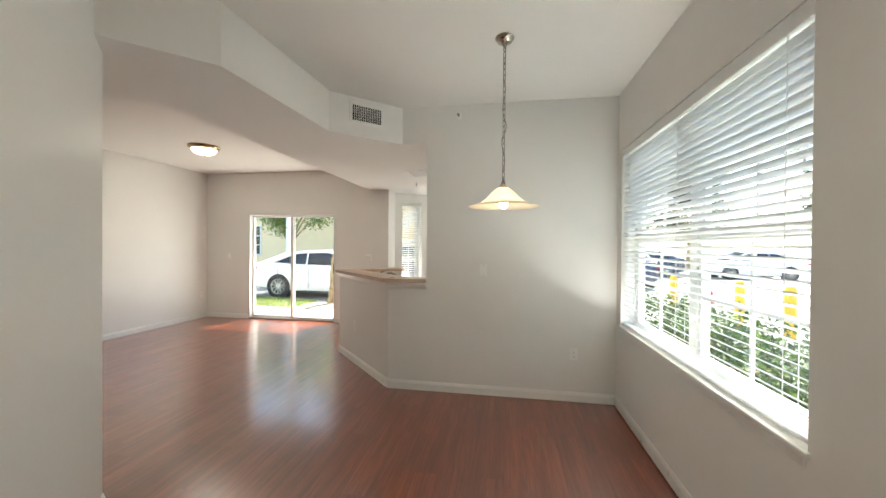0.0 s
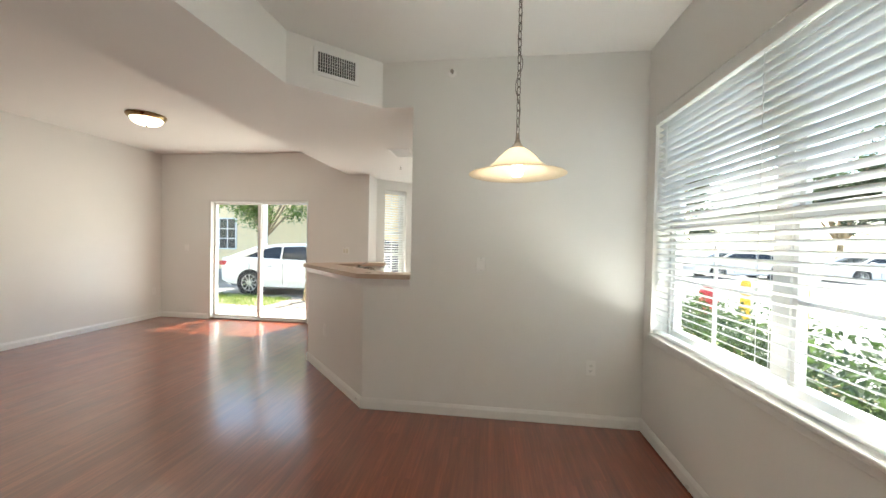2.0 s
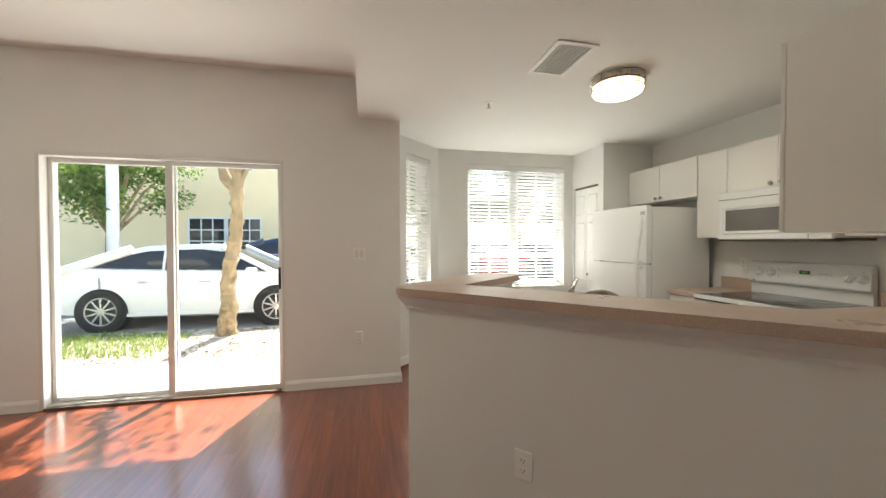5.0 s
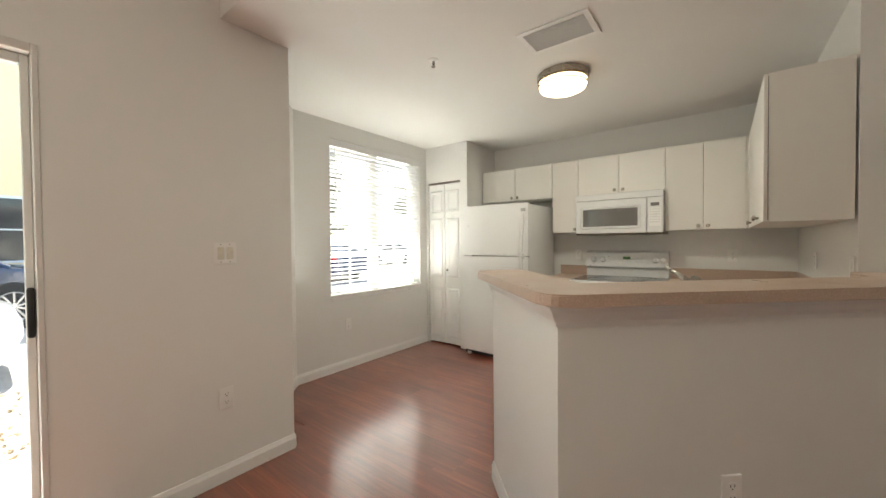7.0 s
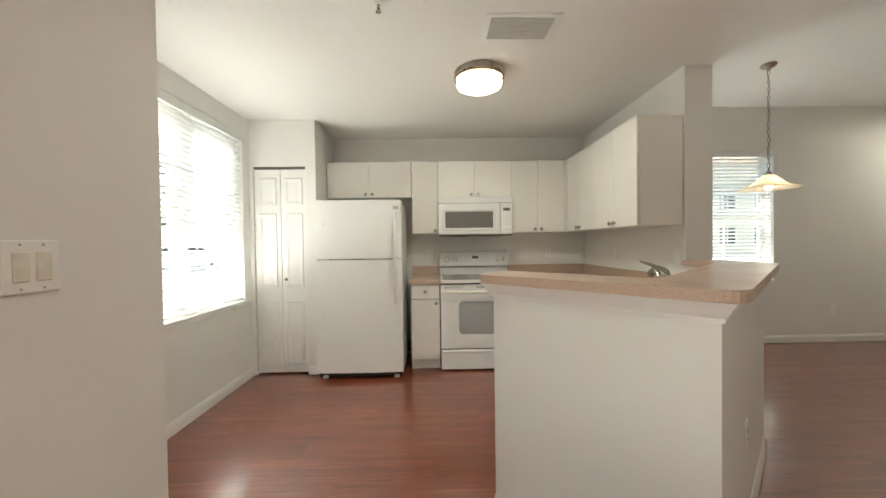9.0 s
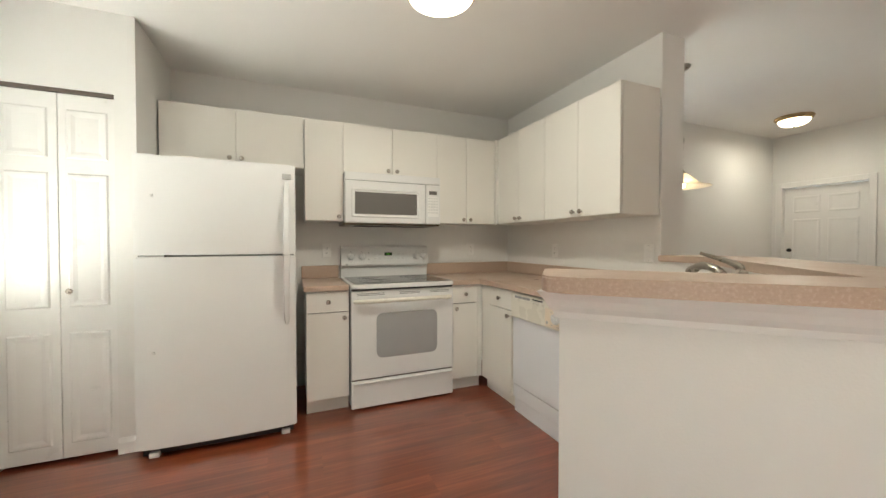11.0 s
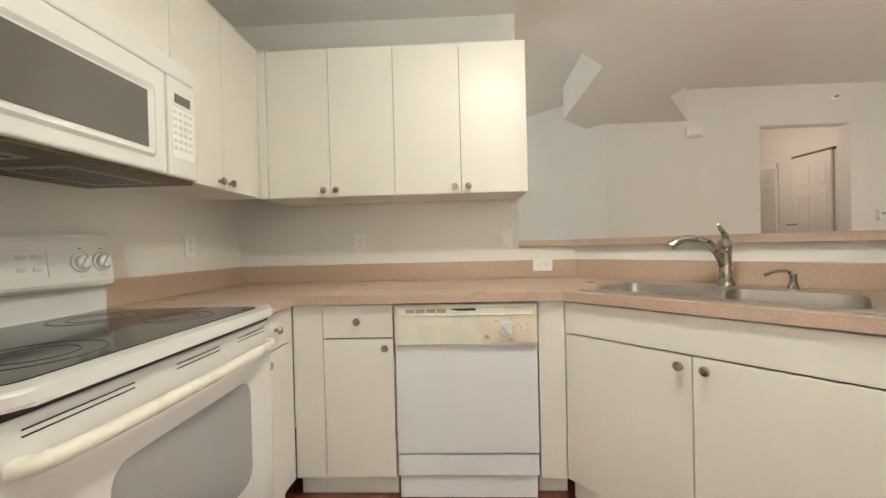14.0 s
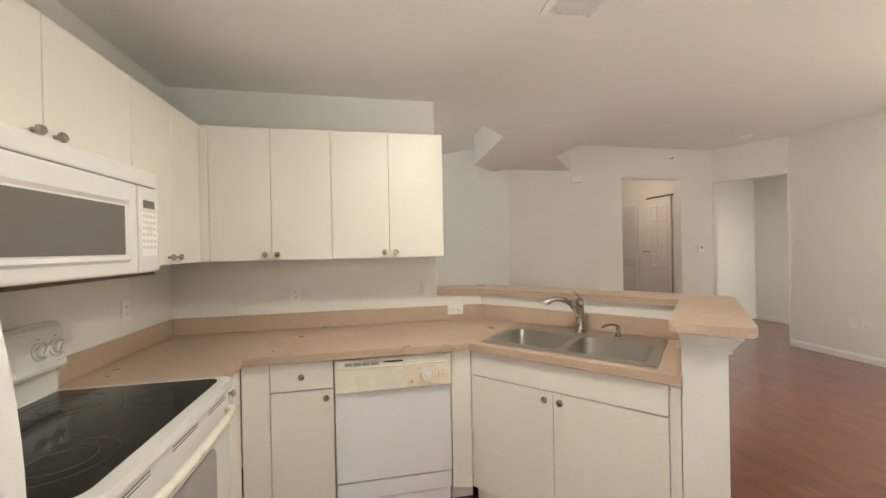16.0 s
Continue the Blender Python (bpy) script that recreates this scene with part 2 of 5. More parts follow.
def tube(bm, pts, r, seg=12, radii=None):
    """A round bar along points."""
    pts = [Vector(p) for p in pts]
    rings, up = [], Vector((0.13, 0.21, 0.97))
    for i, p in enumerate(pts):
        d = (pts[min(i + 1, len(pts) - 1)] - pts[max(i - 1, 0)]).normalized()
        u = d.cross(up)
        u = u.normalized() if u.length > 1e-4 else Vector((1, 0, 0))
        v = d.cross(u)
        k = radii[i] if radii else r
        rings.append([bm.verts.new(p + k * (math.cos(2 * math.pi * j / seg) * u + math.sin(2 * math.pi * j / seg) * v)) for j in range(seg)])
    for a, b in zip(rings, rings[1:]):
        for j in range(seg):
            k = (j + 1) % seg
            bm.faces.new((a[j], a[k], b[k], b[j]))
    bm.faces.new(rings[0][::-1])
    bm.faces.new(rings[-1])
    return bm


def curve_points(pts, n=8):
    """Points on a smooth line through the given ones."""
    pts = [Vector(p) for p in pts]
    ext = [2 * pts[0] - pts[1], *pts, 2 * pts[-1] - pts[-2]]
    out = []
    for i in range(1, len(ext) - 2):
        a, b, c, d = ext[i - 1:i + 3]
        for k in range(n):
            t = k / n
            out.append(0.5 * (2 * b + (c - a) * t + (2 * a - 5 * b + 4 * c - d) * t * t + (3 * b - a - 3 * c + d) * t ** 3))
    return out + [pts[-1]]


def rounded(poly, radii, n=6):
    """A polygon with rounded corners."""
    out = []
    for i, p in enumerate(poly):
        r = radii[i] if isinstance(radii, (list, tuple)) else radii
        p, a, b = Vector(p), Vector(poly[i - 1]), Vector(poly[(i + 1) % len(poly)])
        if r <= 0:
            out.append(tuple(p))
            continue
        u, v = (a - p).normalized(), (b - p).normalized()
        s, e = p + u * r, p + v * r
        for k in range(n + 1):
            t = k / n
            out.append(tuple((1 - t) ** 2 * s + 2 * t * (1 - t) * p + t * t * e))
    return out


def mesh_of(name, bm, mat, smooth=False):
    bmesh.ops.recalc_face_normals(bm, faces=bm.faces)
    me = bpy.data.meshes.new(name)
    bm.to_mesh(me)
    bm.free()
    if mat:
        me.materials.append(mat)
    if smooth:
        me.shade_smooth()
        me.set_sharp_from_angle(angle=radians(35))
    return me


def part(name, bm, mat, parent, label="", smooth=False, m=None):
    me = bm if isinstance(bm, bpy.types.Mesh) else mesh_of(name, bm, mat, smooth)
    ob = new(name, me)
    ob.parent = parent
    if m is not None:
        ob.matrix_basis = m
    return tagged(ob, label) if label else ob


def thing(name, m, label, category, group="", kind=""):
    ob = new(name)
    ob.empty_display_size = 0.1
    ob.matrix_basis = m
    return tagged(ob, label, category, group, kind)


def solid(name, bm, mat, label, category, kind="structure", smooth=False):
    return tagged(new(name, mesh_of(name, bm, mat, smooth)), label, category, "", kind)


def wall(name, a, b, thick, z0, z1, holes=(), label="off-white painted plaster wall", mat=None):
    """A wall whose room face runs from a to b, with the room on its right hand; holes are (from, to, bottom, top)."""
    a, b = Vector(a), Vector(b)
    d = (b - a).normalized()
    length = (b - a).length
    bm = bmesh.new()
    ss = sorted({0, length, *[h[0] for h in holes], *[h[1] for h in holes]})
    for s0, s1 in zip(ss, ss[1:]):
        zs = sorted([(h[2], h[3]) for h in holes if h[0] <= s0 + 1e-6 and h[1] >= s1 - 1e-6])
        lo = z0
        for h0, h1 in zs:
            if h0 > lo:
                box(bm, s0, s1, 0, thick, lo, h0)
            lo = h1
        if z1 > lo:
            box(bm, s0, s1, 0, thick, lo, z1)
    m = Matrix.Translation((a.x, a.y, 0)) @ Matrix.Rotation(math.atan2(d.y, d.x), 4, 'Z')
    bmesh.ops.transform(bm, matrix=m, verts=bm.verts)
    bmesh.ops.remove_doubles(bm, verts=bm.verts, dist=0.0005)
    return solid(name, bm, mat or M["wall"], label, "wall")


HIGH, LOW = 2.89, 2.515

# ---- structure: walls, ceilings ----
WX, RX = 1.155, 1.07          # dining window wall, range wall
SY, BY = 6.72, 7.65           # sliding door wall, kitchen window wall
wall("wall_window", (WX, 3.96), (WX, -1.0), 0.2, 0, HIGH, [(3.96 - 3.74, 3.96 - 1.69, 0.775, 2.36)])
dining_wall = wall("wall_dining", (-0.668, 3.86), (WX, 3.86), 0.2, 0, HIGH)
wall("wall_range", (RX, 7.9), (RX, 4.06), 0.285, 0, HIGH)
wall("wall_sliding", (-6.05, SY), (-2.012, SY), 0.22, 0, HIGH, [(1.145, 2.985, 0.0, 2.09)])
wall("wall_bay_side", (-2.012, SY + 0.22), (-2.012, 7.15), 0.2, 0, HIGH)
wall("wall_bay_diagonal", (-2.012, 7.13), (-1.45, BY), 0.2, 0, HIGH, [(0.16, 0.60, 0.78, 2.345)])
wall("wall_bay", (-1.45, BY), (1.3, BY), 0.2, 0, HIGH, [(0.38, 1.72, 0.775, 2.345)])
wall("wall_west", (-5.85, 2.68), (-5.85, SY), 0.2, 0, HIGH)
# diagonal entry wall and the wall with the hall openings
wall("wall_entry_diagonal", (-0.80, 0.63), (-2.07, 1.90), 0.14, 0, HIGH)
wall("wall_entry_west", (-0.80, -1.0), (-0.80, 0.63), 0.14, 0, HIGH)
wall("wall_hall", (-2.07, 1.90), (-5.45, 1.90), 0.14, 0, HIGH, [(1.78, 2.80, 0.0, 2.43)])
wall("wall_passage", (-5.45, 1.90), (-5.85, 2.68), 0.14, 0, HIGH, [(0.02, 0.86, 0.0, 2.38)])
wall("wall_entry_south", (WX, -1.0), (-0.80, -1.0), 0.2, 0, HIGH, [(0.13, 1.07, 0.0, 2.07)])
# rooms behind the openings
wall("wall_hall_end", (-2.9, -0.2), (-5.6, -0.2), 0.1, 0, HIGH, label="pinkish plaster wall at the end of a hall")
wall("wall_hall_side", (-3.25, 1.76), (-3.25, -0.2), 0.1, 0, HIGH, label="plaster side wall of a hall")
wall("wall_hall_west", (-5.2, -0.3), (-5.2, 1.76), 0.1, 0, HIGH, label="plaster side wall of a hall")
wall("wall_passage_end", (-5.3, 1.1), (-7.6, 1.1), 0.1, 0, HIGH, label="plaster end wall of a passage")
wall("wall_passage_west", (-7.25, 1.1), (-7.25, 3.4), 0.1, 0, HIGH, [(0.60, 1.41, 0.0, 2.06)], label="plaster side wall of a passage")
wall("wall_passage_north", (-7.4, 2.72), (-6.05, 2.72), 0.1, 0, HIGH, [(0.35, 1.15, 0, 2.05)], label="plaster wall of a passage with a doorway")

solid("ceiling", boxed(-7.6, 1.4, -1.3, 7.9, HIGH, HIGH + 0.1), M["ceiling"], "off-white textured high ceiling", "ceiling")
SOFFIT = [(-3.03, 1.90), (-2.40, 2.66), (-2.40, SY), (-2.012, SY), (-2.012, 7.13), (-1.45, BY), (RX, BY), (RX, 4.06), (-0.668, 4.06), (-0.668, 3.86), (-0.93, 3.86), (-1.48, 3.345), (-1.53, 2.12), (-1.91, 1.74), (-2.07, 1.90)]
solid("ceiling_soffit", prism(bmesh.new(), SOFFIT, LOW, HIGH - 0.003), M["ceiling"], "lowered off-white plaster ceiling over kitchen and passage", "ceiling")

# half wall of the breakfast bar
BAR = [(-0.668, 3.86), (-1.07, 3.86), (-2.135, 4.97), (-1.507, 5.56), (-1.417, 5.441), (-1.897, 4.99), (-1.006, 4.06), (-0.668, 4.06)]
solid("wall_bar", prism(bmesh.new(), BAR, 0, 1.0985), M["wall"], "off-white half wall carrying the breakfast bar", "wall")


def baseboard(a, b, h=0.09, t=0.014):
    a, b = Vector(a), Vector(b)
    d = (b - a).normalized()
    bm = bmesh.new()
    prof = [(0, 0), (-t, 0), (-t, h * 0.72), (-t * 0.65, h * 0.86), (-t * 0.35, h), (0, h)]
    L = (b - a).length
    rings = [[bm.verts.new((s, y, z)) for y, z in prof] for s in (0, L)]
    k = len(prof)
    for i in range(k):
        bm.faces.new((rings[0][i], rings[0][(i + 1) % k], rings[1][(i + 1) % k], rings[1][i]))
    bm.faces.new(rings[0])
    bm.faces.new(rings[1][::-1])
    bmesh.ops.transform(bm, matrix=Matrix.Translation((a.x, a.y, 0.001)) @ Matrix.Rotation(math.atan2(d.y, d.x), 4, 'Z'), verts=bm.verts)
    return solid("baseboard", bm, M["trim"], "white moulded baseboard along the wall", "baseboard")


for a, b in [((WX, 3.86), (WX, -1.0)), ((-1.07, 3.86), (WX, 3.86)), ((-2.135, 4.97), (-1.07, 3.86)), ((-1.507, 5.56), (-2.135, 4.97)), ((-5.85, SY), (-4.912, SY)), ((-3.058, SY), (-2.012, SY)),
             ((-2.012, SY), (-2.012, 7.13)), ((-2.012, 7.13), (-1.45, BY)), ((-1.45, BY), (0.40, BY)), ((-5.85, 2.68), (-5.85, SY)), ((-0.80, 0.63), (-2.07, 1.90)), ((-2.07, 1.90), (-3.85, 1.90)),
             ((-4.87, 1.90), (-5.45, 1.90)), ((-0.80, -1.0), (-0.80, 0.63)), ((-5.3, 1.1), (-7.25, 1.1)), ((-7.25, 1.1), (-7.25, 2.72)), ((-3.25, -0.2), (-5.2, -0.2))]:
    baseboard(a, b)

# ---- kitchen: cabinets ----
KNOB = mesh_of("knob", lathe(bmesh.new(), [(0.0, 0.0), (0.007, 0.0), (0.006, 0.012), (0.0155, 0.018), (0.0165, 0.023), (0.013, 0.029), (0.0, 0.031)], 20, Matrix.Rotation(radians(90), 4, 'X')), M["nickel"], True)


def slab(parent, name, x0, x1, z0, z1, knob=None, mat=None, y=0.0, t=0.018):
    d = part(name, boxed(x0 + 0.0014, x1 - 0.0014, y, y + t, z0 + 0.0014, z1 - 0.0014, 0.0015), mat or M["cabinet"], parent)
    if knob:
        part("knob", KNOB, None, d, m=pose(knob[0], y, knob[1]))
    return d


def upper_cabinet(m, w, z0, z1, doors, label, depth=0.33, mat=None):
    """doors: (from, to, knob at) in metres from the left."""
    t = thing("wall_cabinet", m, label, "cabinet", "kitchen wall cabinets")
    part("body", boxed(0.001, w - 0.001, 0.021, depth, z0, z1), M["cabinet"], t)
    part("reveal", boxed(0.012, w - 0.012, 0.0185, 0.021, z0 + 0.01, z1 - 0.01), M["gap"], t)
    for a, b, k in doors:
        slab(t, "door", a, b, z0, z1, (k, z0 + 0.035))
    return t


def base_cabinet(m, w, x0, x1, knob_side, label, depth=0.60):
    t = thing("base_cabinet", m, label, "cabinet", "kitchen base cabinets")
    part("body", boxed(0.001, w - 0.001, 0.021, depth, 0.10, 0.872), M["cabinet"], t)
    part("reveal", boxed(x0 + 0.01, x1 - 0.01, 0.0185, 0.021, 0.12, 0.862), M["gap"], t)
    part("toe_kick", boxed(0.001, w - 0.001, 0.055, 0.075, 0.0, 0.10), M["cabinet"], t)
    for a, b in ((0.001, x0 - 0.002), (x1 + 0.002, w - 0.001)):
        if b > a + 0.005:
            part("stile", boxed(a, b, 0.003, 0.0205, 0.10, 0.87), M["cabinet"], t)
    slab(t, "drawer_front", x0, x1, 0.722, 0.868, ((x0 + x1) / 2, 0.797))
    slab(t, "door", x0, x1, 0.105, 0.718, (x1 - 0.035 if knob_side > 0 else x0 + 0.035, 0.68))
    return t


def on_range(front, left):
    return pose(front, left, 0, 0, 0, -90)


def on_south(left, front):
    return pose(left, front, 0, 0, 0, 180)


UX = 0.74
upper_cabinet(on_range(UX, 6.995), 0.905, 1.785, 2.17, [(0.0, 0.452, 0.415), (0.452, 0.905, 0.49)], "cream-white wall cabinet with two short slab doors above the fridge")
upper_cabinet(on_range(UX, 6.085), 0.285, 1.39, 2.17, [(0.0, 0.285, 0.25)], "narrow cream-white wall cabinet with one slab door")
upper_cabinet(on_range(UX, 5.80), 0.80, 1.775, 2.17, [(0.0, 0.40, 0.362), (0.40, 0.80, 0.438)], "cream-white wall cabinet with two short doors above the microwave")
upper_cabinet(on_range(UX, 5.0), 0.585, 1.39, 2.17, [(0.0, 0.29, 0.255), (0.29, 0.585, 0.325)], "cream-white wall cabinet with two slab doors beside the microwave")
upper_cabinet(on_south(0.70, 4.40), 0.672, 1.39, 2.17, [(0.0, 0.33, 0.298), (0.33, 0.672, 0.365)], "cream-white two-door wall cabinet in the kitchen corner")
upper_cabinet(on_south(0.028, 4.40), 0.689, 1.39, 2.17, [(0.0, 0.346, 0.312), (0.346, 0.689, 0.382)], "cream-white two-door wall cabinet at the end of the row")
corner = thing("cabinet_filler", pose(0, 0, 0), "cream-white filler strip in the corner between wall cabinets", "cabinet", "kitchen wall cabinets")
part("strip", boxed(0.701, RX - 0.33, 4.07, 4.415, 1.39, 2.17), M["cabinet"], corner)

BX, BYF = 0.45, 4.71
base_cabinet(on_range(BX, 6.09), 0.292, 0.0, 0.292, 1, "narrow cream-white base cabinet with drawer beside the fridge")
base_cabinet(on_range(BX, 4.983), 0.275, 0.0, 0.235, -1, "narrow cream-white base cabinet with drawer beside the stove")
base_cabinet(on_south(0.449, BYF), 0.447, 0.135, 0.447, 1, "cream-white base cabinet with drawer beside the dishwasher")
SINK_M = pose(-0.741, 4.72, 0, 0, 0, 133.6)
sinkcab = thing("sink_cabinet", SINK_M, "cream-white diagonal sink base with false front and two doors", "cabinet", "kitchen base cabinets")
part("body", boxed(-0.02, 0.985, 0.021, 0.10, 0.10, 0.872), M["cabinet"], sinkcab)
part("reveal", boxed(0.015, 0.93, 0.0185, 0.021, 0.12, 0.862), M["gap"], sinkcab)
part("toe_kick", boxed(0.0, 0.985, 0.055, 0.075, 0.0, 0.10), M["cabinet"], sinkcab)
slab(sinkcab, "false_front", 0.0, 0.944, 0.735, 0.868)
slab(sinkcab, "door", 0.0, 0.462, 0.105, 0.731, (0.425, 0.695))
slab(sinkcab, "door", 0.462, 0.944, 0.105, 0.731, (0.500, 0.695))
part("stile", boxed(0.948, 0.985, 0.002, 0.0205, 0.102, 0.868), M["cabinet"], sinkcab)
filler = thing("base_filler", pose(0, 0, 0), "cream-white filler panel between dishwasher and sink cabinet", "cabinet", "kitchen base cabinets")
part("panel", prism(bmesh.new(), [(-0.632, 4.702), (-0.738, 4.716), (-0.76, 4.69), (-0.76, 4.6), (-0.632, 4.6)], 0.1, 0.87), M["cabinet"], filler)
part("toe_kick", boxed(-0.76, -0.635, 4.62, 4.64, 0, 0.1), M["cabinet"], filler)


# ---- worktops ----
def local(m, pts):
    return [tuple((m @ Vector((x, y, 0)))[:2]) for x, y in pts]


top = thing("worktop", pose(0, 0, 0), "speckled pinkish-beige laminate worktop wrapping the kitchen corner", "countertop")
bm = prism(bmesh.new(), [(RX - 0.001, 4.984), (0.43, 4.984), (0.43, 4.735), (-0.726, 4.735), (-1.005, 4.061), (RX - 0.001, 4.061)], 0.875, 0.914)
edge = [(-0.726, 4.735), (-1.41, 5.448), (-1.896, 4.99), (-1.005, 4.061)]
hole = local(SINK_M, [(0.07, 0.05), (0.88, 0.05), (0.88, 0.58), (0.07, 0.58)])
for i in range(4):
    j = (i + 1) % 4
    prism(bm, [edge[i], edge[j], hole[j], hole[i]], 0.875, 0.914)
bmesh.ops.remove_doubles(bm, verts=bm.verts, dist=0.0005)
twins = collections.Counter(frozenset(f.verts) for f in bm.faces)
bmesh.ops.delete(bm, geom=[f for f in bm.faces if twins[frozenset(f.verts)] > 1], context='FACES')
part("slab", bm, M["counter"], top)
top2 = thing("worktop", pose(0, 0, 0), "short speckled beige laminate worktop between fridge and stove", "countertop")
part("slab", boxed(0.43, RX - 0.001, 5.802, 6.105, 0.875, 0.914, 0.004), M["counter"], top2)


def splash(a, b, parent, z0=0.914, z1=1.02, t=0.018):
    a, b = Vector(a), Vector(b)
    d = (b - a).normalized()
    bm = boxed(0, (b - a).length, -t, -0.001, z0, z1, 0.003)
    bmesh.ops.transform(bm, matrix=Matrix.Translation((a.x, a.y, 0)) @ Matrix.Rotation(math.atan2(d.y, d.x), 4, 'Z'), verts=bm.verts)
    part("backsplash", bm, M["counter"], parent)


splash((RX, 4.985), (RX, 4.0615), top)
splash((RX - 0.0185, 4.06), (-1.0, 4.06), top)
splash((-1.006, 4.06), (-1.897, 4.99), top)
splash((-1.897, 4.99), (-1.43, 5.43), top)
splash((RX, 6.105), (RX, 5.802), top2)

# breakfast bar top with its moulding
BARTOP = rounded([(-0.668, 3.815), (-1.119, 3.81), (-2.229, 4.967), (-1.545, 5.645), (-1.333, 5.468), (-1.855, 4.985), (-0.975, 4.085), (-0.668, 4.085)], [0, 0.03, 0.09, 0.05, 0.03, 0, 0, 0])
bar = thing("bar_top", pose(0, 0, 0), "speckled pinkish-beige laminate breakfast bar top on a half wall", "countertop")
bm = prism(bmesh.new(), BARTOP, 1.101, 1.139)
bmesh.ops.bevel(bm, geom=[e for e in bm.edges if abs(e.verts[0].co.z - e.verts[1].co.z) < 1e-6], offset=0.005, segments=2, affect='EDGES')
part("slab", bm, M["counter"], bar)


def offset_line(pts, d):
    """Moves an open line of points to its left by d."""
    pts = [Vector(p) for p in pts]
    out = []
    for i, p in enumerate(pts):
        ns = []
        for q, r in [x for x in ((pts[i - 1], p) if i else None, (p, pts[i + 1]) if i + 1 < len(pts) else None) if x]:
            e = (r - q).normalized()
            ns.append(Vector((-e.y, e.x)))
        n = sum(ns, Vector((0, 0))).normalized()
        out.append(p + n * d / n.dot(ns[0]))
    return out


LINE = [(-1.417, 5.441), (-1.507, 5.56), (-2.135, 4.97), (-1.07, 3.86), (-0.668, 3.86)]
bm = bmesh.new()
prof = [(0.002, 1.030), (0.010, 1.032), (0.012, 1.046), (0.022, 1.060), (0.030, 1.078), (0.044, 1.0985), (0.002, 1.0985)]
rows = [[bm.verts.new((p.x, p.y, z)) for p, z in zip(pts, [z] * 5)] for d, z in prof for pts in [offset_line(LINE, -d)]]
for a, b in zip(rows, rows[1:] + rows[:1]):
    for i in range(4):
        bm.faces.new((a[i], a[i + 1], b[i + 1], b[i]))
bm.faces.new([r[0] for r in rows])
bm.faces.new([r[-1] for r in rows][::-1])
part("moulding", bm, M["trim"], bar, "white painted crown moulding")

# ---- sink, tap, soap pump ----
sink = thing("sink", SINK_M @ pose(0, 0, 0.915), "double-bowl stainless steel drop-in sink", "sink")
RECTS = [(0.095, 0.455, 0.085, 0.43), (0.495, 0.855, 0.085, 0.43)]
bm = bmesh.new()
for a in ((0.05, 0.90, 0.03, 0.085), (0.05, 0.90, 0.43, 0.60), (0.05, 0.095, 0.085, 0.43), (0.455, 0.495, 0.085, 0.43), (0.855, 0.90, 0.085, 0.43)):
    box(bm, a[0], a[1], a[2], a[3], 0.0, 0.005)
bowls = []
for x0, x1, y0, y1 in RECTS:
    cs = [(x0, y0), (x1, y0), (x1, y1), (x0, y1)]
    loop = rounded(cs, 0.06, 5)
    bowls.append(loop)
    for i, c in enumerate(cs):
        v = bm.verts.new((*c, 0.005))
        arc = [bm.verts.new((*p, 0.005)) for p in loop[i * 6:i * 6 + 6]]
        for p, q in zip(arc, arc[1:]):
            bm.faces.new((v, p, q))
part("rim", bm, M["steel"], sink)
for loop in bowls:
    bm = bmesh.new()
    c = Vector((sum(p[0] for p in loop) / len(loop), sum(p[1] for p in loop) / len(loop)))
    rows = [[bm.verts.new((*(c + (Vector(p) - c) * k), z)) for p in loop] for k, z in ((1, 0.004), (0.985, -0.01), (0.94, -0.15), (0.88, -0.175), (0.15, -0.182))]
    for a, b in zip(rows, rows[1:]):
        for i in range(len(loop)):
            j = (i + 1) % len(loop)
            bm.faces.new((a[i], a[j], b[j], b[i]))
    bm.faces.new(rows[-1])
    bowl = part("bowl", bm, M["steel"], sink, smooth=True)
    part("drain", lathe(bmesh.new(), [(0.0, -0.176), (0.03, -0.176), (0.042, -0.172), (0.045, -0.178)], 24, Matrix.Translation((c.x, c.y, 0))), M["nickel"], bowl, smooth=True)
tap = thing("kitchen_faucet", SINK_M @ pose(0.457, 0.525, 0.92), "brushed nickel single-lever kitchen faucet", "faucet")
part("body", lathe(bmesh.new(), [(0.0, 0), (0.032, 0), (0.030, 0.008), (0.025, 0.03), (0.022, 0.12), (0.024, 0.17), (0.026, 0.185), (0.022, 0.195), (0.0, 0.198)], 24), M["nickel"], tap, smooth=True)
pts = curve_points([(0, 0, 0.06), (-0.02, -0.022, 0.135), (-0.06, -0.05, 0.19), (-0.12, -0.09, 0.205), (-0.175, -0.12, 0.175)], 5)
part("spout", tube(bmesh.new(), pts, 0.016, 14, [0.018 - 0.004 * i / len(pts) for i in range(len(pts) - 4)] + [0.016, 0.018, 0.019, 0.018]), M["nickel"], tap, smooth=True)
pts = curve_points([(0, 0, 0.19), (0.0, 0.0, 0.208), (0.0, -0.03, 0.226), (0.0, -0.075, 0.242), (0.0, -0.120, 0.258)], 5)
part("lever", tube(bmesh.new(), pts, 0.01, 12, [0.016 - 0.011 * i / len(pts) for i in range(len(pts))]), M["nickel"], tap, smooth=True)
pump = thing("soap_pump", SINK_M @ pose(0.665, 0.53, 0.92), "small brushed nickel soap dispenser on the sink", "soap dispenser")
part("body", lathe(bmesh.new(), [(0.0, 0), (0.02, 0), (0.018, 0.008), (0.012, 0.025), (0.011, 0.055), (0.014, 0.06), (0.0, 0.066)], 20), M["nickel"], pump, smooth=True)
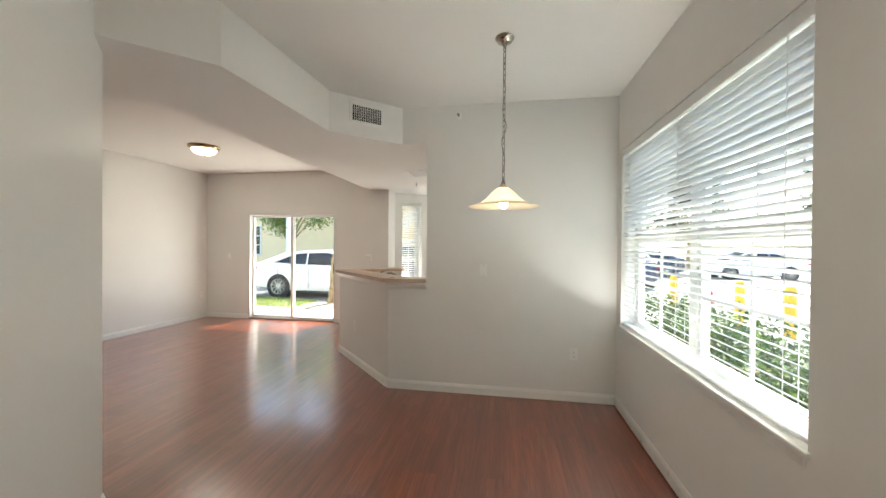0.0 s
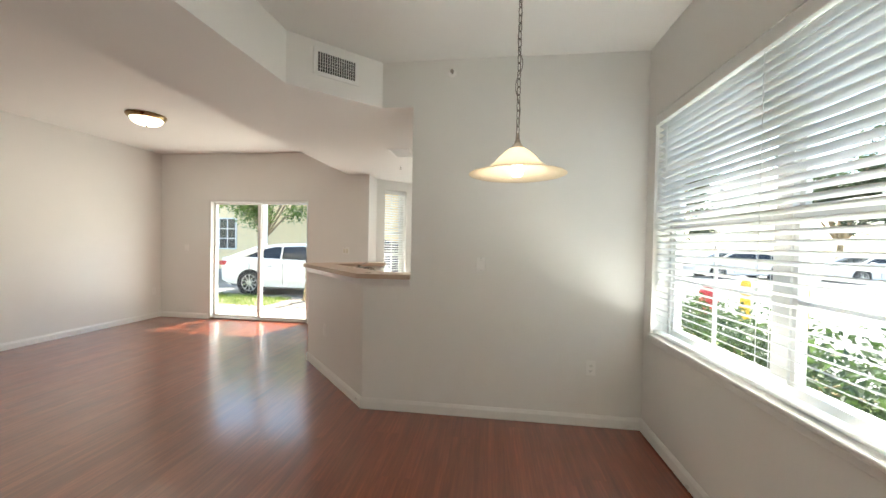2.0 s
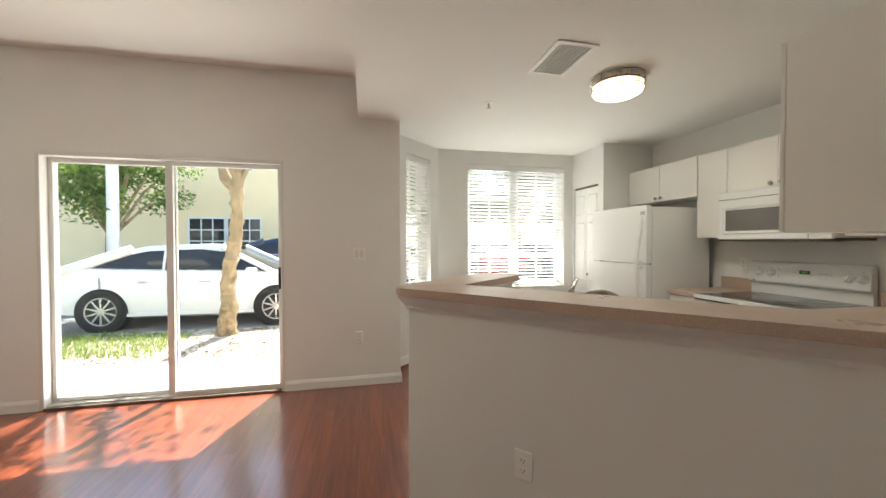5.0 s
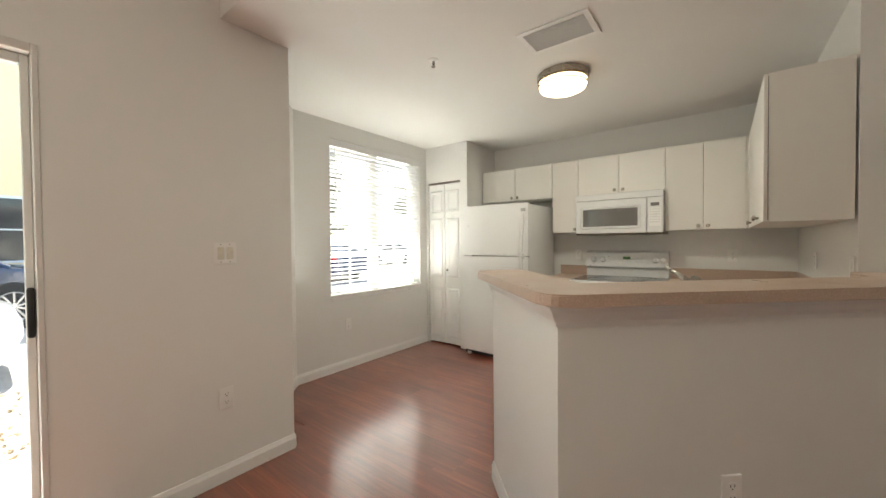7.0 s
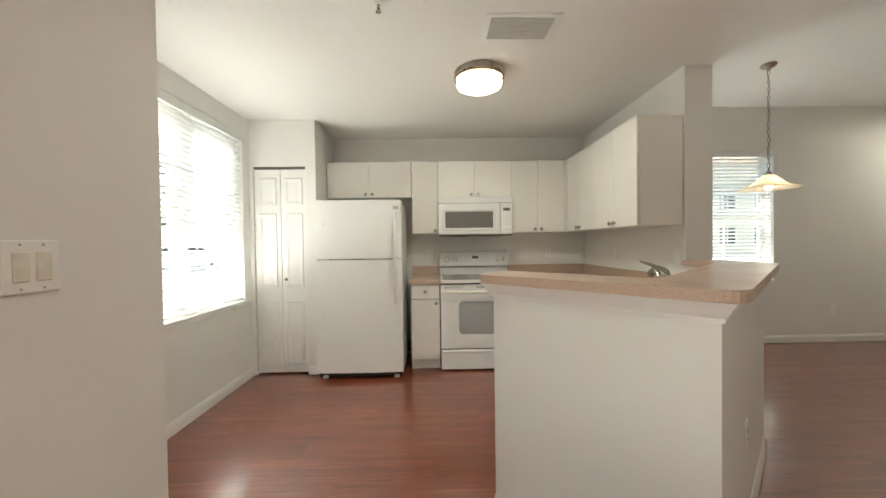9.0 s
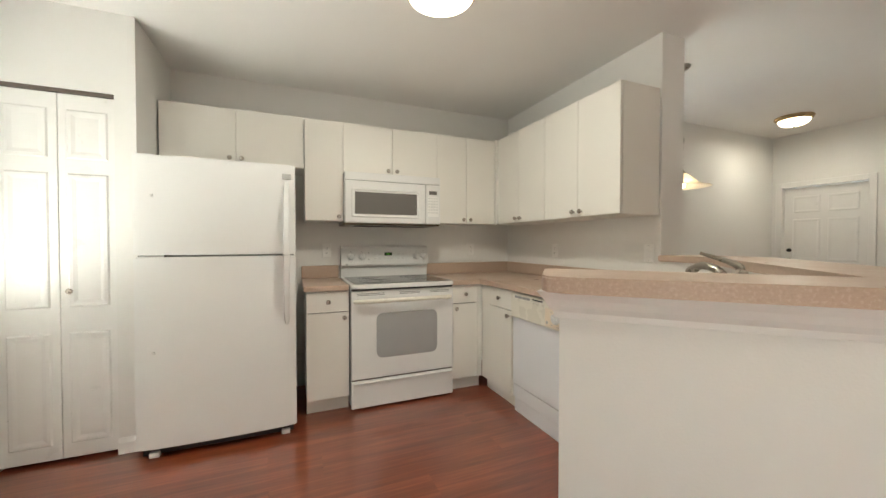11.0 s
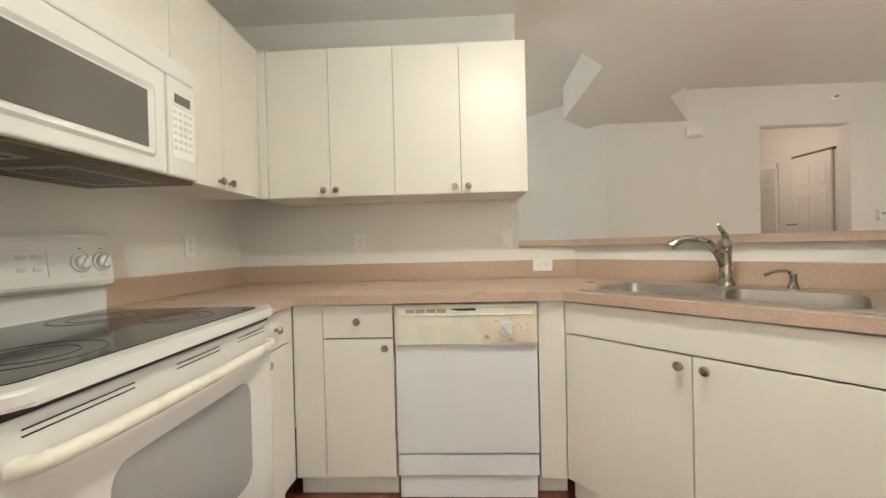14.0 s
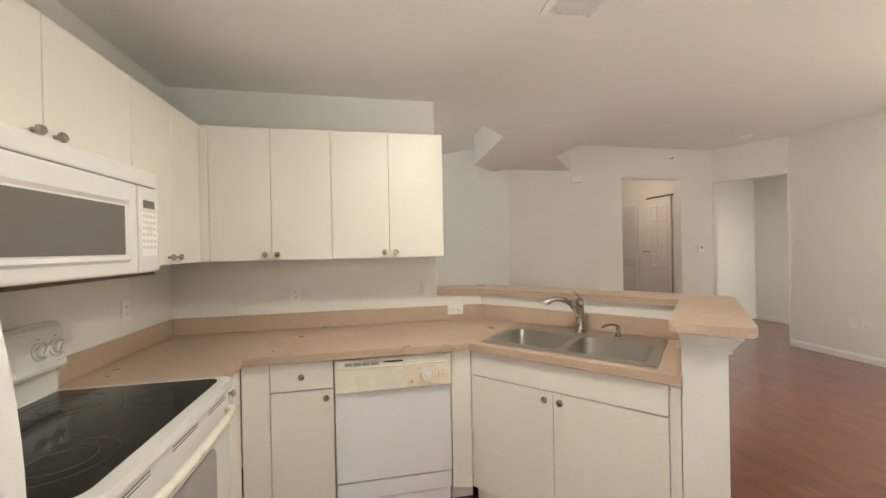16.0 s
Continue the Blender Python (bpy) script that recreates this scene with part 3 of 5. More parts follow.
part("nozzle", tube(bmesh.new(), curve_points([(0, 0, 0.055), (-0.02, -0.02, 0.07), (-0.05, -0.05, 0.068), (-0.075, -0.07, 0.055)], 4), 0.007, 10), M["nickel"], pump, smooth=True)

# ---- stove ----
SW = 0.805
stove = thing("stove", on_range(0.40, 5.795), "white freestanding electric stove with black glass cooktop", "stove")
part("body", boxed(0.004, SW - 0.004, 0.045, 0.655, 0.03, 0.885), M["white"], stove)
part("plinth", boxed(0.03, SW - 0.03, 0.10, 0.58, 0.0, 0.03), M["black"], stove)
bm = prism(bmesh.new(), rounded([(0.0, -0.026), (SW, -0.026), (SW, 0.64), (0.0, 0.64)], [0.045, 0.045, 0, 0], 6), 0.886, 0.917)
bmesh.ops.bevel(bm, geom=[e for e in bm.edges if abs(e.verts[0].co.z - e.verts[1].co.z) < 1e-6], offset=0.007, segments=3, affect='EDGES')
ct = part("cooktop", bm, M["white"], stove, smooth=True)
glass_top = part("glass_top", prism(bmesh.new(), rounded([(0.03, 0.02), (SW - 0.03, 0.02), (SW - 0.03, 0.595), (0.03, 0.595)], [0.05, 0.05, 0.01, 0.01], 6), 0.9165, 0.9195), M["blackglass"], ct)
for x, y, r in ((0.21, 0.18, 0.115), (0.60, 0.18, 0.09), (0.21, 0.45, 0.085), (0.60, 0.45, 0.11)):
    for k in (1.0, 0.62):
        part("burner_ring", lathe(bmesh.new(), [(r * k - 0.0025, 0.9197), (r * k - 0.0025, 0.9202), (r * k + 0.0005, 0.9202), (r * k + 0.0005, 0.9197)], 40, Matrix.Translation((x, y, 0))), M["ring"], ct)
bm = bmesh.new()
prof = [(0.612, 0.90), (0.614, 1.004), (0.588, 1.008), (0.578, 1.022), (0.592, 1.170), (0.608, 1.190), (0.652, 1.190), (0.652, 0.90)]
rings = [[bm.verts.new((x, y, z)) for y, z in prof] for x in (0.006, SW - 0.006)]
for i in range(8):
    bm.faces.new((rings[0][i], rings[0][(i + 1) % 8], rings[1][(i + 1) % 8], rings[1][i]))
bm.faces.new(rings[0])
bm.faces.new(rings[1])
bmesh.ops.bevel(bm, geom=bm.edges[:], offset=0.004, segments=2, affect='EDGES')
guard = part("backguard", bm, M["white"], stove)
FACE = Matrix.Translation((0, 0.5845, 1.094)) @ Matrix.Rotation(radians(-5.6), 4, 'X')
DIAL = lathe(bmesh.new(), [(0.0, 0.017), (0.02, 0.017), (0.0235, 0.013), (0.025, 0.004), (0.031, 0.002), (0.031, 0.0), (0.0, 0.0)], 24, Matrix.Rotation(radians(90), 4, 'X'))
DIAL = mesh_of("dial", DIAL, M["white"], True)
for x in (0.088, 0.185, 0.685, 0.757):
    dial = part("dial", DIAL, None, guard, m=FACE @ pose(x, 0, 0))
    part("scale_ring", lathe(bmesh.new(), [(0.033, 0.0), (0.033, 0.0015), (0.0345, 0.0015), (0.0345, 0.0)], 28, FACE @ pose(x, 0, 0) @ Matrix.Rotation(radians(90), 4, 'X')), M["grey"], guard)
for a in ((0.272, 0.585, 0.0425, 0.0435), (0.272, 0.585, -0.0435, -0.0425), (0.272, 0.273, -0.0425, 0.0425), (0.584, 0.585, -0.0425, 0.0425)):
    part("panel_line", boxed(a[0], a[1], -0.0012, 0.001, a[2], a[3]), M["keys"], guard, m=FACE)
part("display", boxed(0.385, 0.455, -0.0025, 0.001, 0.008, 0.036, 0.001), M["black"], guard, m=FACE)
part("digits", boxed(0.402, 0.436, -0.0034, -0.002, 0.016, 0.028), M["display"], guard, m=FACE)
for x in (0.292, 0.332, 0.505, 0.545):
    part("button", boxed(x, x + 0.026, -0.0016, 0.001, 0.014, 0.028, 0.001), M["keys"], guard, m=FACE)
for x in (0.292, 0.332, 0.374, 0.407, 0.44, 0.505, 0.545):
    part("button", boxed(x, x + 0.024, -0.0016, 0.001, -0.022, -0.008, 0.001), M["keys"], guard, m=FACE)
for z in (0.033, -0.022):
    part("indicator", lathe(bmesh.new(), [(0, 0.002), (0.004, 0.002), (0.004, 0), (0, 0)], 12, FACE @ pose(0.243, 0, z) @ Matrix.Rotation(radians(90), 4, 'X')), M["black"], guard)
for x in (0.088, 0.185, 0.685, 0.757):
    part("mark", boxed(x - 0.003, x + 0.003, -0.0014, 0.001, 0.044, 0.048), M["gap"], guard, m=FACE)
    part("mark", boxed(x - 0.009, x + 0.009, -0.0014, 0.001, -0.050, -0.048), M["grey"], guard, m=FACE)
    part("grip", boxed(x - 0.006, x + 0.006, -0.026, -0.014, -0.022, 0.022, 0.003, 2), M["white"], guard, m=FACE @ pose(x, 0, 0, 0, 35, 0) @ pose(-x, 0, 0))
part("badge", boxed(0.045, 0.062, -0.003, 0.001, -0.075, -0.060), M["grey"], guard, m=FACE)
door = part("oven_door", boxed(0.004, SW - 0.004, 0.0, 0.043, 0.225, 0.868, 0.008, 3), M["white"], stove)
part("window", prism(bmesh.new(), rounded([(0.185, 0.37), (0.662, 0.37), (0.662, 0.70), (0.185, 0.70)], 0.055, 6), -0.0025, 0.002), M["ovenglass"], door, "grey patterned oven window", m=Matrix.Rotation(radians(90), 4, 'X'))
for z in (0.835, 0.846):
    for x0, x1 in ((0.045, 0.245), (0.36, 0.52), (0.605, 0.76)):
        part("vent_slot", boxed(x0, x1, -0.0008, 0.004, z, z + 0.003), M["black"], door)
part("cooktop_gap", boxed(0.012, SW - 0.012, 0.004, 0.05, 0.869, 0.8855), M["black"], stove)
pts = curve_points([(0.03, 0.005, 0.792), (0.06, -0.03, 0.795), (0.15, -0.045, 0.797), (0.40, -0.052, 0.798), (0.655, -0.045, 0.797), (0.745, -0.03, 0.795), (0.775, 0.005, 0.792)], 5)
part("handle", tube(bmesh.new(), pts, 0.016, 12), M["cream"], door, "cream oven handle", True)
drawer = part("drawer", boxed(0.004, SW - 0.004, 0.004, 0.044, 0.016, 0.213, 0.007, 2), M["white"], stove)
part("pull_lip", boxed(0.02, SW - 0.02, -0.008, 0.01, 0.190, 0.206, 0.005, 2), M["white"], drawer)
part("seam", boxed(0.01, SW - 0.01, 0.02, 0.045, 0.2135, 0.2245), M["gap"], stove)

# ---- microwave ----
MW, MZ, MH = 0.80, 1.360, 0.410
mw = thing("microwave", on_range(0.648, 5.802) @ pose(0, 0, MZ), "white over-the-range microwave with dark window", "microwave")
part("body", boxed(0.002, MW - 0.002, 0.03, 0.42, 0.018, MH, 0.004), M["white"], mw)
part("underside", boxed(0.006, MW - 0.006, 0.012, 0.412, 0.0, 0.0175, 0.003), M["grease"], mw, "greasy metal underside with vents")
for x0 in (0.08, 0.44):
    part("filter", boxed(x0, x0 + 0.28, 0.10, 0.30, -0.004, 0.001, 0.001), M["grey"], mw)
    for k in range(6):
        part("slot", boxed(x0 + 0.02, x0 + 0.26, 0.12 + k * 0.028, 0.13 + k * 0.028, -0.0055, -0.0035), M["black"], mw)
part("top_grille", boxed(0.003, MW - 0.003, 0.0, 0.031, MH - 0.062, MH, 0.006, 2), M["white"], mw)
door = part("door", boxed(0.003, 0.662, -0.004, 0.030, 0.012, MH - 0.065, 0.010, 3), M["white"], mw)
bm = bmesh.new()
a, b = rounded([(0.05, 0.055), (0.615, 0.055), (0.615, 0.285), (0.05, 0.285)], 0.02, 3), rounded([(0.08, 0.085), (0.585, 0.085), (0.585, 0.255), (0.08, 0.255)], 0.008, 3)
va, vb = [bm.verts.new((x, -0.0045, z)) for x, z in a], [bm.verts.new((x, 0.0005, z)) for x, z in b]
vo = [bm.verts.new((x, -0.0115, z)) for x, z in rounded([(0.06, 0.065), (0.605, 0.065), (0.605, 0.275), (0.06, 0.275)], 0.018, 3)]
for p, q in ((va, vo), (vo, vb)):
    for i in range(len(p)):
        bm.faces.new((p[i], p[(i + 1) % len(p)], q[(i + 1) % len(p)], q[i]))
part("window_frame", bm, M["white"], door)
part("window", boxed(0.079, 0.586, -0.0062, -0.003, 0.084, 0.256), M["mwglass"], door, "dark mesh microwave window")
ctl = part("control_panel", boxed(0.667, MW - 0.003, -0.004, 0.03, 0.012, MH - 0.065, 0.008, 2), M["white"], mw)
part("display", boxed(0.695, 0.765, -0.0055, -0.003, 0.262, 0.292), M["mwglass"], ctl)
part("keypad", boxed(0.683, 0.78, -0.0050, -0.003, 0.075, 0.245, 0.001), M["plastic"], ctl)
for r in range(6):
    for c in range(4):
        part("button", boxed(0.688 + c * 0.023, 0.702 + c * 0.023, -0.0062, -0.0045, 0.225 - r * 0.024, 0.236 - r * 0.024), M["keys"], ctl)

# ---- fridge ----
FW, FH = 0.822, 1.703
fr = thing("fridge", on_range(0.236, 6.978), "white top-freezer fridge with pebbled doors", "fridge")
part("body", boxed(0.004, FW - 0.004, 0.075, 0.74, 0.03, FH - 0.015, 0.006), M["pebble"], fr)
part("toe_grille", boxed(0.02, FW - 0.02, 0.05, 0.10, 0.012, 0.055), M["black"], fr)
for x in (0.05, FW - 0.09):
    part("foot", boxed(x, x + 0.05, 0.03, 0.11, 0.0, 0.03, 0.004), M["white"], fr)
part("hinge_cover", boxed(0.01, 0.09, 0.02, 0.10, FH - 0.012, FH + 0.008, 0.004), M["white"], fr)
part("gasket", boxed(0.012, FW - 0.012, 0.065, 0.08, 0.07, FH - 0.02), M["grey"], fr)


def fridge_door(z0, z1):
    """A door that bows gently outward."""
    bm = bmesh.new()
    n, k = 10, []
    for i in range(n + 1):
        s = i / n
        k.append((s * FW, 0.012 * (2 * s - 1) ** 2))
    poly = k + [(FW, 0.066), (0, 0.066)]
    prism(bm, poly, z0, z1)
    bmesh.ops.bevel(bm, geom=[e for e in bm.edges if abs(e.verts[0].co.z - e.verts[1].co.z) < 1e-6], offset=0.008, segments=3, affect='EDGES')
    return part("door", bm, M["pebble"], fr, smooth=True)


lower, upper = fridge_door(0.06, 1.137), fridge_door(1.147, FH)


def fridge_handle(d, z_end, z_split):
    """A bar that springs from the door and stands furthest off at the split."""
    x, bm, rows = FW - 0.053, bmesh.new(), []
    for i in range(15):
        s = i / 14
        z, y = z_end + (z_split - z_end) * s, 0.010 - 0.075 * math.sin(s * math.pi / 2) ** 0.9
        w = 0.0175 * min(1, 0.55 + s * 3)
        rows.append([bm.verts.new((x + a * w, y + b, z)) for a, b in ((-1, 0.022), (-1, 0.005), (-0.75, 0), (0.75, 0), (1, 0.005), (1, 0.022))])
    for a, b in zip(rows, rows[1:]):
        for i in range(6):
            bm.faces.new((a[i], a[(i + 1) % 6], b[(i + 1) % 6], b[i]))
    bm.faces.new(rows[0])
    bm.faces.new(rows[-1])
    bmesh.ops.recalc_face_normals(bm, faces=bm.faces[:])
    h = part("handle", bm, M["white"], d, smooth=True)
    za, zb = sorted((z_split, z_split + (0.028 if z_end > z_split else -0.028)))
    part("bracket", boxed(x - 0.0165, x + 0.0165, -0.045, 0.012, za, zb, 0.004, 2), M["white"], h)


fridge_handle(upper, 1.60, 1.1425)
fridge_handle(lower, 0.70, 1.1405)
part("badge", boxed(FW - 0.075, FW - 0.025, 0.004, 0.012, 1.612, 1.645, 0.001), M["grey"], upper)
for z in (0.60, 1.48):
    part("plug_button", lathe(bmesh.new(), [(0, 0.0), (0.009, 0.0), (0.007, 0.006), (0, 0.008)], 14, Matrix.Translation((0.085, 0.009, z)) @ Matrix.Rotation(radians(90), 4, 'X')), M["white"], lower if z < 1 else upper)
part("gap_cap", boxed(0.03, 0.14, 0.004, 0.06, 1.1375, 1.1465), M["grey"], fr)

# ---- dishwasher ----
dw = thing("dishwasher", on_south(-0.002, 4.705), "white built-in dishwasher with cream control panel", "dishwasher")
DWW = 0.626
part("body", boxed(0.004, DWW - 0.004, 0.03, 0.58, 0.02, 0.868), M["gap"], dw)
part("door", boxed(0.002, DWW - 0.002, 0.004, 0.03, 0.205, 0.685, 0.002), M["coolwhite"], dw, "cool white door panel")
part("kick_panel", boxed(0.003, DWW - 0.003, 0.008, 0.03, 0.105, 0.197, 0.002), M["coolwhite"], dw)
part("lower_panel", boxed(0.01, DWW - 0.01, 0.018, 0.0285, 0.002, 0.098), M["coolwhite"], dw)
ctl = part("control_panel", boxed(0.002, DWW - 0.002, -0.014, 0.03, 0.688, 0.866, 0.005, 2), M["cream"], dw, "cream control panel")
for a in ((0.012, DWW - 0.012, 0.852, 0.862), (0.012, DWW - 0.012, 0.815, 0.822), (0.012, 0.022, 0.822, 0.852), (DWW - 0.022, DWW - 0.012, 0.822, 0.852)):
    part("slot_lip", boxed(a[0], a[1], -0.019, -0.012, a[2], a[3], 0.002), M["cream"], ctl)
for x in (0.055, 0.100, 0.145, 0.190):
    part("vent_slot", boxed(x, x + 0.040, -0.0152, -0.012, 0.829, 0.845), M["slate"], ctl)
part("latch_slot", boxed(0.255, 0.36, -0.0152, -0.012, 0.837, 0.846), M["black"], ctl)
part("latch", boxed(0.235, 0.275, -0.022, -0.012, 0.828, 0.840, 0.003, 2), M["cream"], ctl)
face = part("dial_plate", boxed(0.385, DWW - 0.014, -0.0152, -0.012, 0.700, 0.812, 0.001), M["bisque"], ctl, "peach-tinted dial plate")
part("dial", lathe(bmesh.new(), [(0.0, 0.016), (0.030, 0.015), (0.034, 0.0), (0, 0)], 28, Matrix.Translation((0.487, -0.0145, 0.757)) @ Matrix.Rotation(radians(90), 4, 'X')), M["white"], face, "white timer dial", True)
part("dial_grip", boxed(0.480, 0.494, -0.040, -0.029, 0.730, 0.784, 0.003, 2), M["white"], face, m=pose(0.487, 0, 0.757, 0, -40, 0) @ pose(-0.487, 0, -0.757))
part("rocker", boxed(0.552, 0.566, -0.023, -0.014, 0.745, 0.772, 0.003, 2), M["white"], face)
for x, z, w in ((0.435, 0.79, 0.018), (0.505, 0.798, 0.022), (0.44, 0.712, 0.018), (0.49, 0.708, 0.03), (0.572, 0.775, 0.014), (0.572, 0.748, 0.014), (0.53, 0.776, 0.012)):
    part("print_bar", boxed(x, x + w, -0.0158, -0.014, z, z + 0.003), M["grey"], face)
part("badge", lathe(bmesh.new(), [(0, 0.002), (0.010, 0.002), (0.010, 0), (0, 0)], 20, Matrix.Translation((0.405, -0.0148, 0.722)) @ Matrix.Rotation(radians(90), 4, 'X')), M["grey"], face)
part("trim_strip", boxed(0.0, DWW, -0.002, 0.02, 0.868, 0.874), M["black"], dw)

# ---- pantry with bifold door ----
wall("wall_pantry", (0.40, BY), (0.40, 7.005), 0.10, 0, LOW, [(0.035, 0.545, 0.0, 2.06)])
wall("wall_pantry_side", (0.50, 7.005), (RX, 7.005), 0.10, 0, LOW)
baseboard((0.40, 7.105), (0.40, 7.005))


def panel_door(parent, name, x0, x1, z0, z1, panels, mat, y=0.0, t=0.03):
    """A moulded door leaf with raised panels (x0, x1, z0, z1)."""
    d = part(name, boxed(x0, x1, y, y + t, z0, z1, 0.002), mat, parent)
    for a, b, c, e in panels:
        bm = bmesh.new()
        loops = []
        for inset, dy in ((0, -0.0005), (0.008, -0.008), (0.022, -0.008), (0.040, -0.0035)):
            loops.append([bm.verts.new((x, y + dy * 0.9, z)) for x, z in ((a + inset, c + inset), (b - inset, c + inset), (b - inset, e - inset), (a + inset, e - inset))])
        for p, q in zip(loops, loops[1:]):
            for i in range(4):
                bm.faces.new((p[i], p[(i + 1) % 4], q[(i + 1) % 4], q[i]))
        bm.faces.new(loops[-1])
        part("raised_panel", bm, mat, d)
    return d


pantry = thing("pantry_door", pose(0.415, BY - 0.04, 0, 0, 0, -90), "white bifold pantry door with raised panels", "door")
pan = [(0.035, 0.215, 0.10, 0.72), (0.035, 0.215, 0.86, 1.60), (0.035, 0.215, 1.68, 1.95)]
l1 = panel_door(pantry, "leaf", 0.0, 0.252, 0.02, 2.035, pan, M["trim"])
l2 = panel_door(pantry, "leaf", 0.256, 0.508, 0.02, 2.035, [(a + 0.256, b + 0.256, c, d) for a, b, c, d in pan], M["trim"])
part("knob", KNOB, None, l2, m=pose(0.30, 0, 0.95))
part("track", boxed(0, 0.51, -0.005, 0.03, 2.038, 2.06), M["track"], pantry)

# ---- windows and blinds ----
def window(name, m, w, z0, z1, units, label):
    """Local x runs along the wall seen from the room, y points outdoors."""
    t = thing(name, m, label, "window", "", "structure")
    h = z1 - z0
    bm = bmesh.new()
    for a in ((0.0, 0.045, z0, z1), (w - 0.045, w, z0, z1), (0.045, w - 0.045, z0, z0 + 0.045), (0.045, w - 0.045, z1 - 0.045, z1)):
        box(bm, a[0] + 0.001, a[1] - 0.001, 0.115, 0.185, a[2] + 0.001, a[3] - 0.001)
    part("window_frame", bm, M["alu"], t)
    u = w / units
    zm = z0 + h * 0.5
    for k in range(units):
        x0, x1 = k * u + 0.045, (k + 1) * u - 0.045
        if k:
            part("mullion", boxed(k * u - 0.045, k * u + 0.045, 0.113, 0.187, z0 + 0.045, z1 - 0.045), M["alu"], t)
        part("meeting_rail", boxed(x0, x1, 0.12, 0.165, zm - 0.028, zm + 0.028, 0.003), M["alu"], t)
        for a, b, y in ((z0 + 0.045, zm - 0.028, 0.132), (zm + 0.028, z1 - 0.045, 0.150)):
            s = part("sash", boxed(x0, x0 + 0.025, y - 0.008, y + 0.012, a, b), M["alu"], t)
            part("sash_stile", boxed(x1 - 0.025, x1, y - 0.008, y + 0.012, a, b), M["alu"], s)
            part("muntin", boxed((x0 + x1) / 2 - 0.009, (x0 + x1) / 2 + 0.009, y - 0.006, y + 0.009, a, b), M["alu"], s)
            part("muntin", boxed(x0 + 0.025, x1 - 0.025, y - 0.005, y + 0.008, (a + b) / 2 - 0.009, (a + b) / 2 + 0.009), M["alu"], s)
            p = part("pane", boxed(x0 + 0.02, x1 - 0.02, y, y + 0.003, a, b), M["glass"], s)
            p.visible_shadow = False
    part("window_sill", boxed(-0.012, w + 0.012, -0.018, 0.114, z0 - 0.024, z0 - 0.001, 0.006, 2), M["trim"], t, "white painted sill")
    part("apron", boxed(0.0, w, -0.010, -0.001, z0 - 0.060, z0 - 0.025, 0.003), M["trim"], t)
    return t


def blind(m, w, z0, z1, tilt, y, label):
    t = thing("window_blind", m, label, "blind", "window blinds")
    part("headrail", boxed(0.006, w - 0.006, y - 0.03, y + 0.03, z1 - 0.045, z1 - 0.002, 0.003), M["slat"], t)
    part("valance", boxed(0.002, w - 0.002, y - 0.042, y - 0.034, z1 - 0.070, z1 - 0.002, 0.002), M["slat"], t)
    bm = bmesh.new()
    n = 5
    rows = [[bm.verts.new((x, -0.025 + 0.05 * i / n, 0.0028 * (1 - (2 * i / n - 1) ** 2) + dz)) for i in range(n + 1)] for dz in (0, 0.0026) for x in (0.008, w - 0.008)]
    for a, b in ((rows[0], rows[1]), (rows[3], rows[2])):
        for i in range(n):
            bm.faces.new((a[i], a[i + 1], b[i + 1], b[i]))
    for i in (0, n):
        bm.faces.new((rows[0][i], rows[1][i], rows[3][i], rows[2][i]))
    for a, b in ((0, 2), (1, 3)):
        for i in range(n):
            bm.faces.new((rows[a][i], rows[a][i + 1], rows[b][i + 1], rows[b][i]))
    me = mesh_of("slat", bm, M["slat"])
    count = int((z1 - z0 - 0.11) / 0.0435)
    for k in range(count):
        part("slat", me, None, t, m=pose(0, y, z1 - 0.095 - k * 0.0435, -tilt + rng_b.uniform(-1.2, 1.2)))
    part("bottom_rail", boxed(0.008, w - 0.008, y - 0.025, y + 0.025, z0 + 0.006, z0 + 0.026, 0.004), M["slat"], t)
    for x in (0.14, w * 0.5, w - 0.14):
        for dy in (-0.027, 0.027):
            part("ladder_cord", boxed(x - 0.0012, x + 0.0012, y + dy - 0.0012, y + dy + 0.0012, z0 + 0.02, z1 - 0.05), M["slat"], t)
    part("tilt_wand", rod(bmesh.new(), (0.06, y - 0.045, z1 - 0.06), (0.06, y - 0.045, z1 - 0.75), 0.004, seg=8), M["slat"], t)
    return t


rng_b = random.Random(3)
mw_dining, mw_bay = pose(WX, 3.74, 0, 0, 0, -90), pose(-1.07, BY, 0)
ang = math.degrees(math.atan2(BY - 7.13, -1.45 + 1.986))
mw_diag = pose(-2.012 + 0.16 * math.cos(radians(ang)), 7.13 + 0.16 * math.sin(radians(ang)), 0, 0, 0, ang)
window("window_1", mw_dining, 2.05, 0.775, 2.36, 2, "wide white-framed double window with grids in the dining area")
window("window_2", mw_bay, 1.34, 0.775, 2.345, 2, "white-framed kitchen window with grids")
window("window_3", mw_diag, 0.44, 0.78, 2.345, 1, "narrow white-framed window in the kitchen bay")
blind(mw_dining, 2.05, 0.78, 2.355, 23, 0.04, "wide white horizontal slat blind, lowered and open")
blind(mw_bay, 1.34, 0.78, 2.34, 23, 0.04, "white horizontal slat blind, lowered and open, in the kitchen window")
blind(mw_diag, 0.44, 0.785, 2.34, 23, 0.04, "narrow white horizontal slat blind, lowered and open")

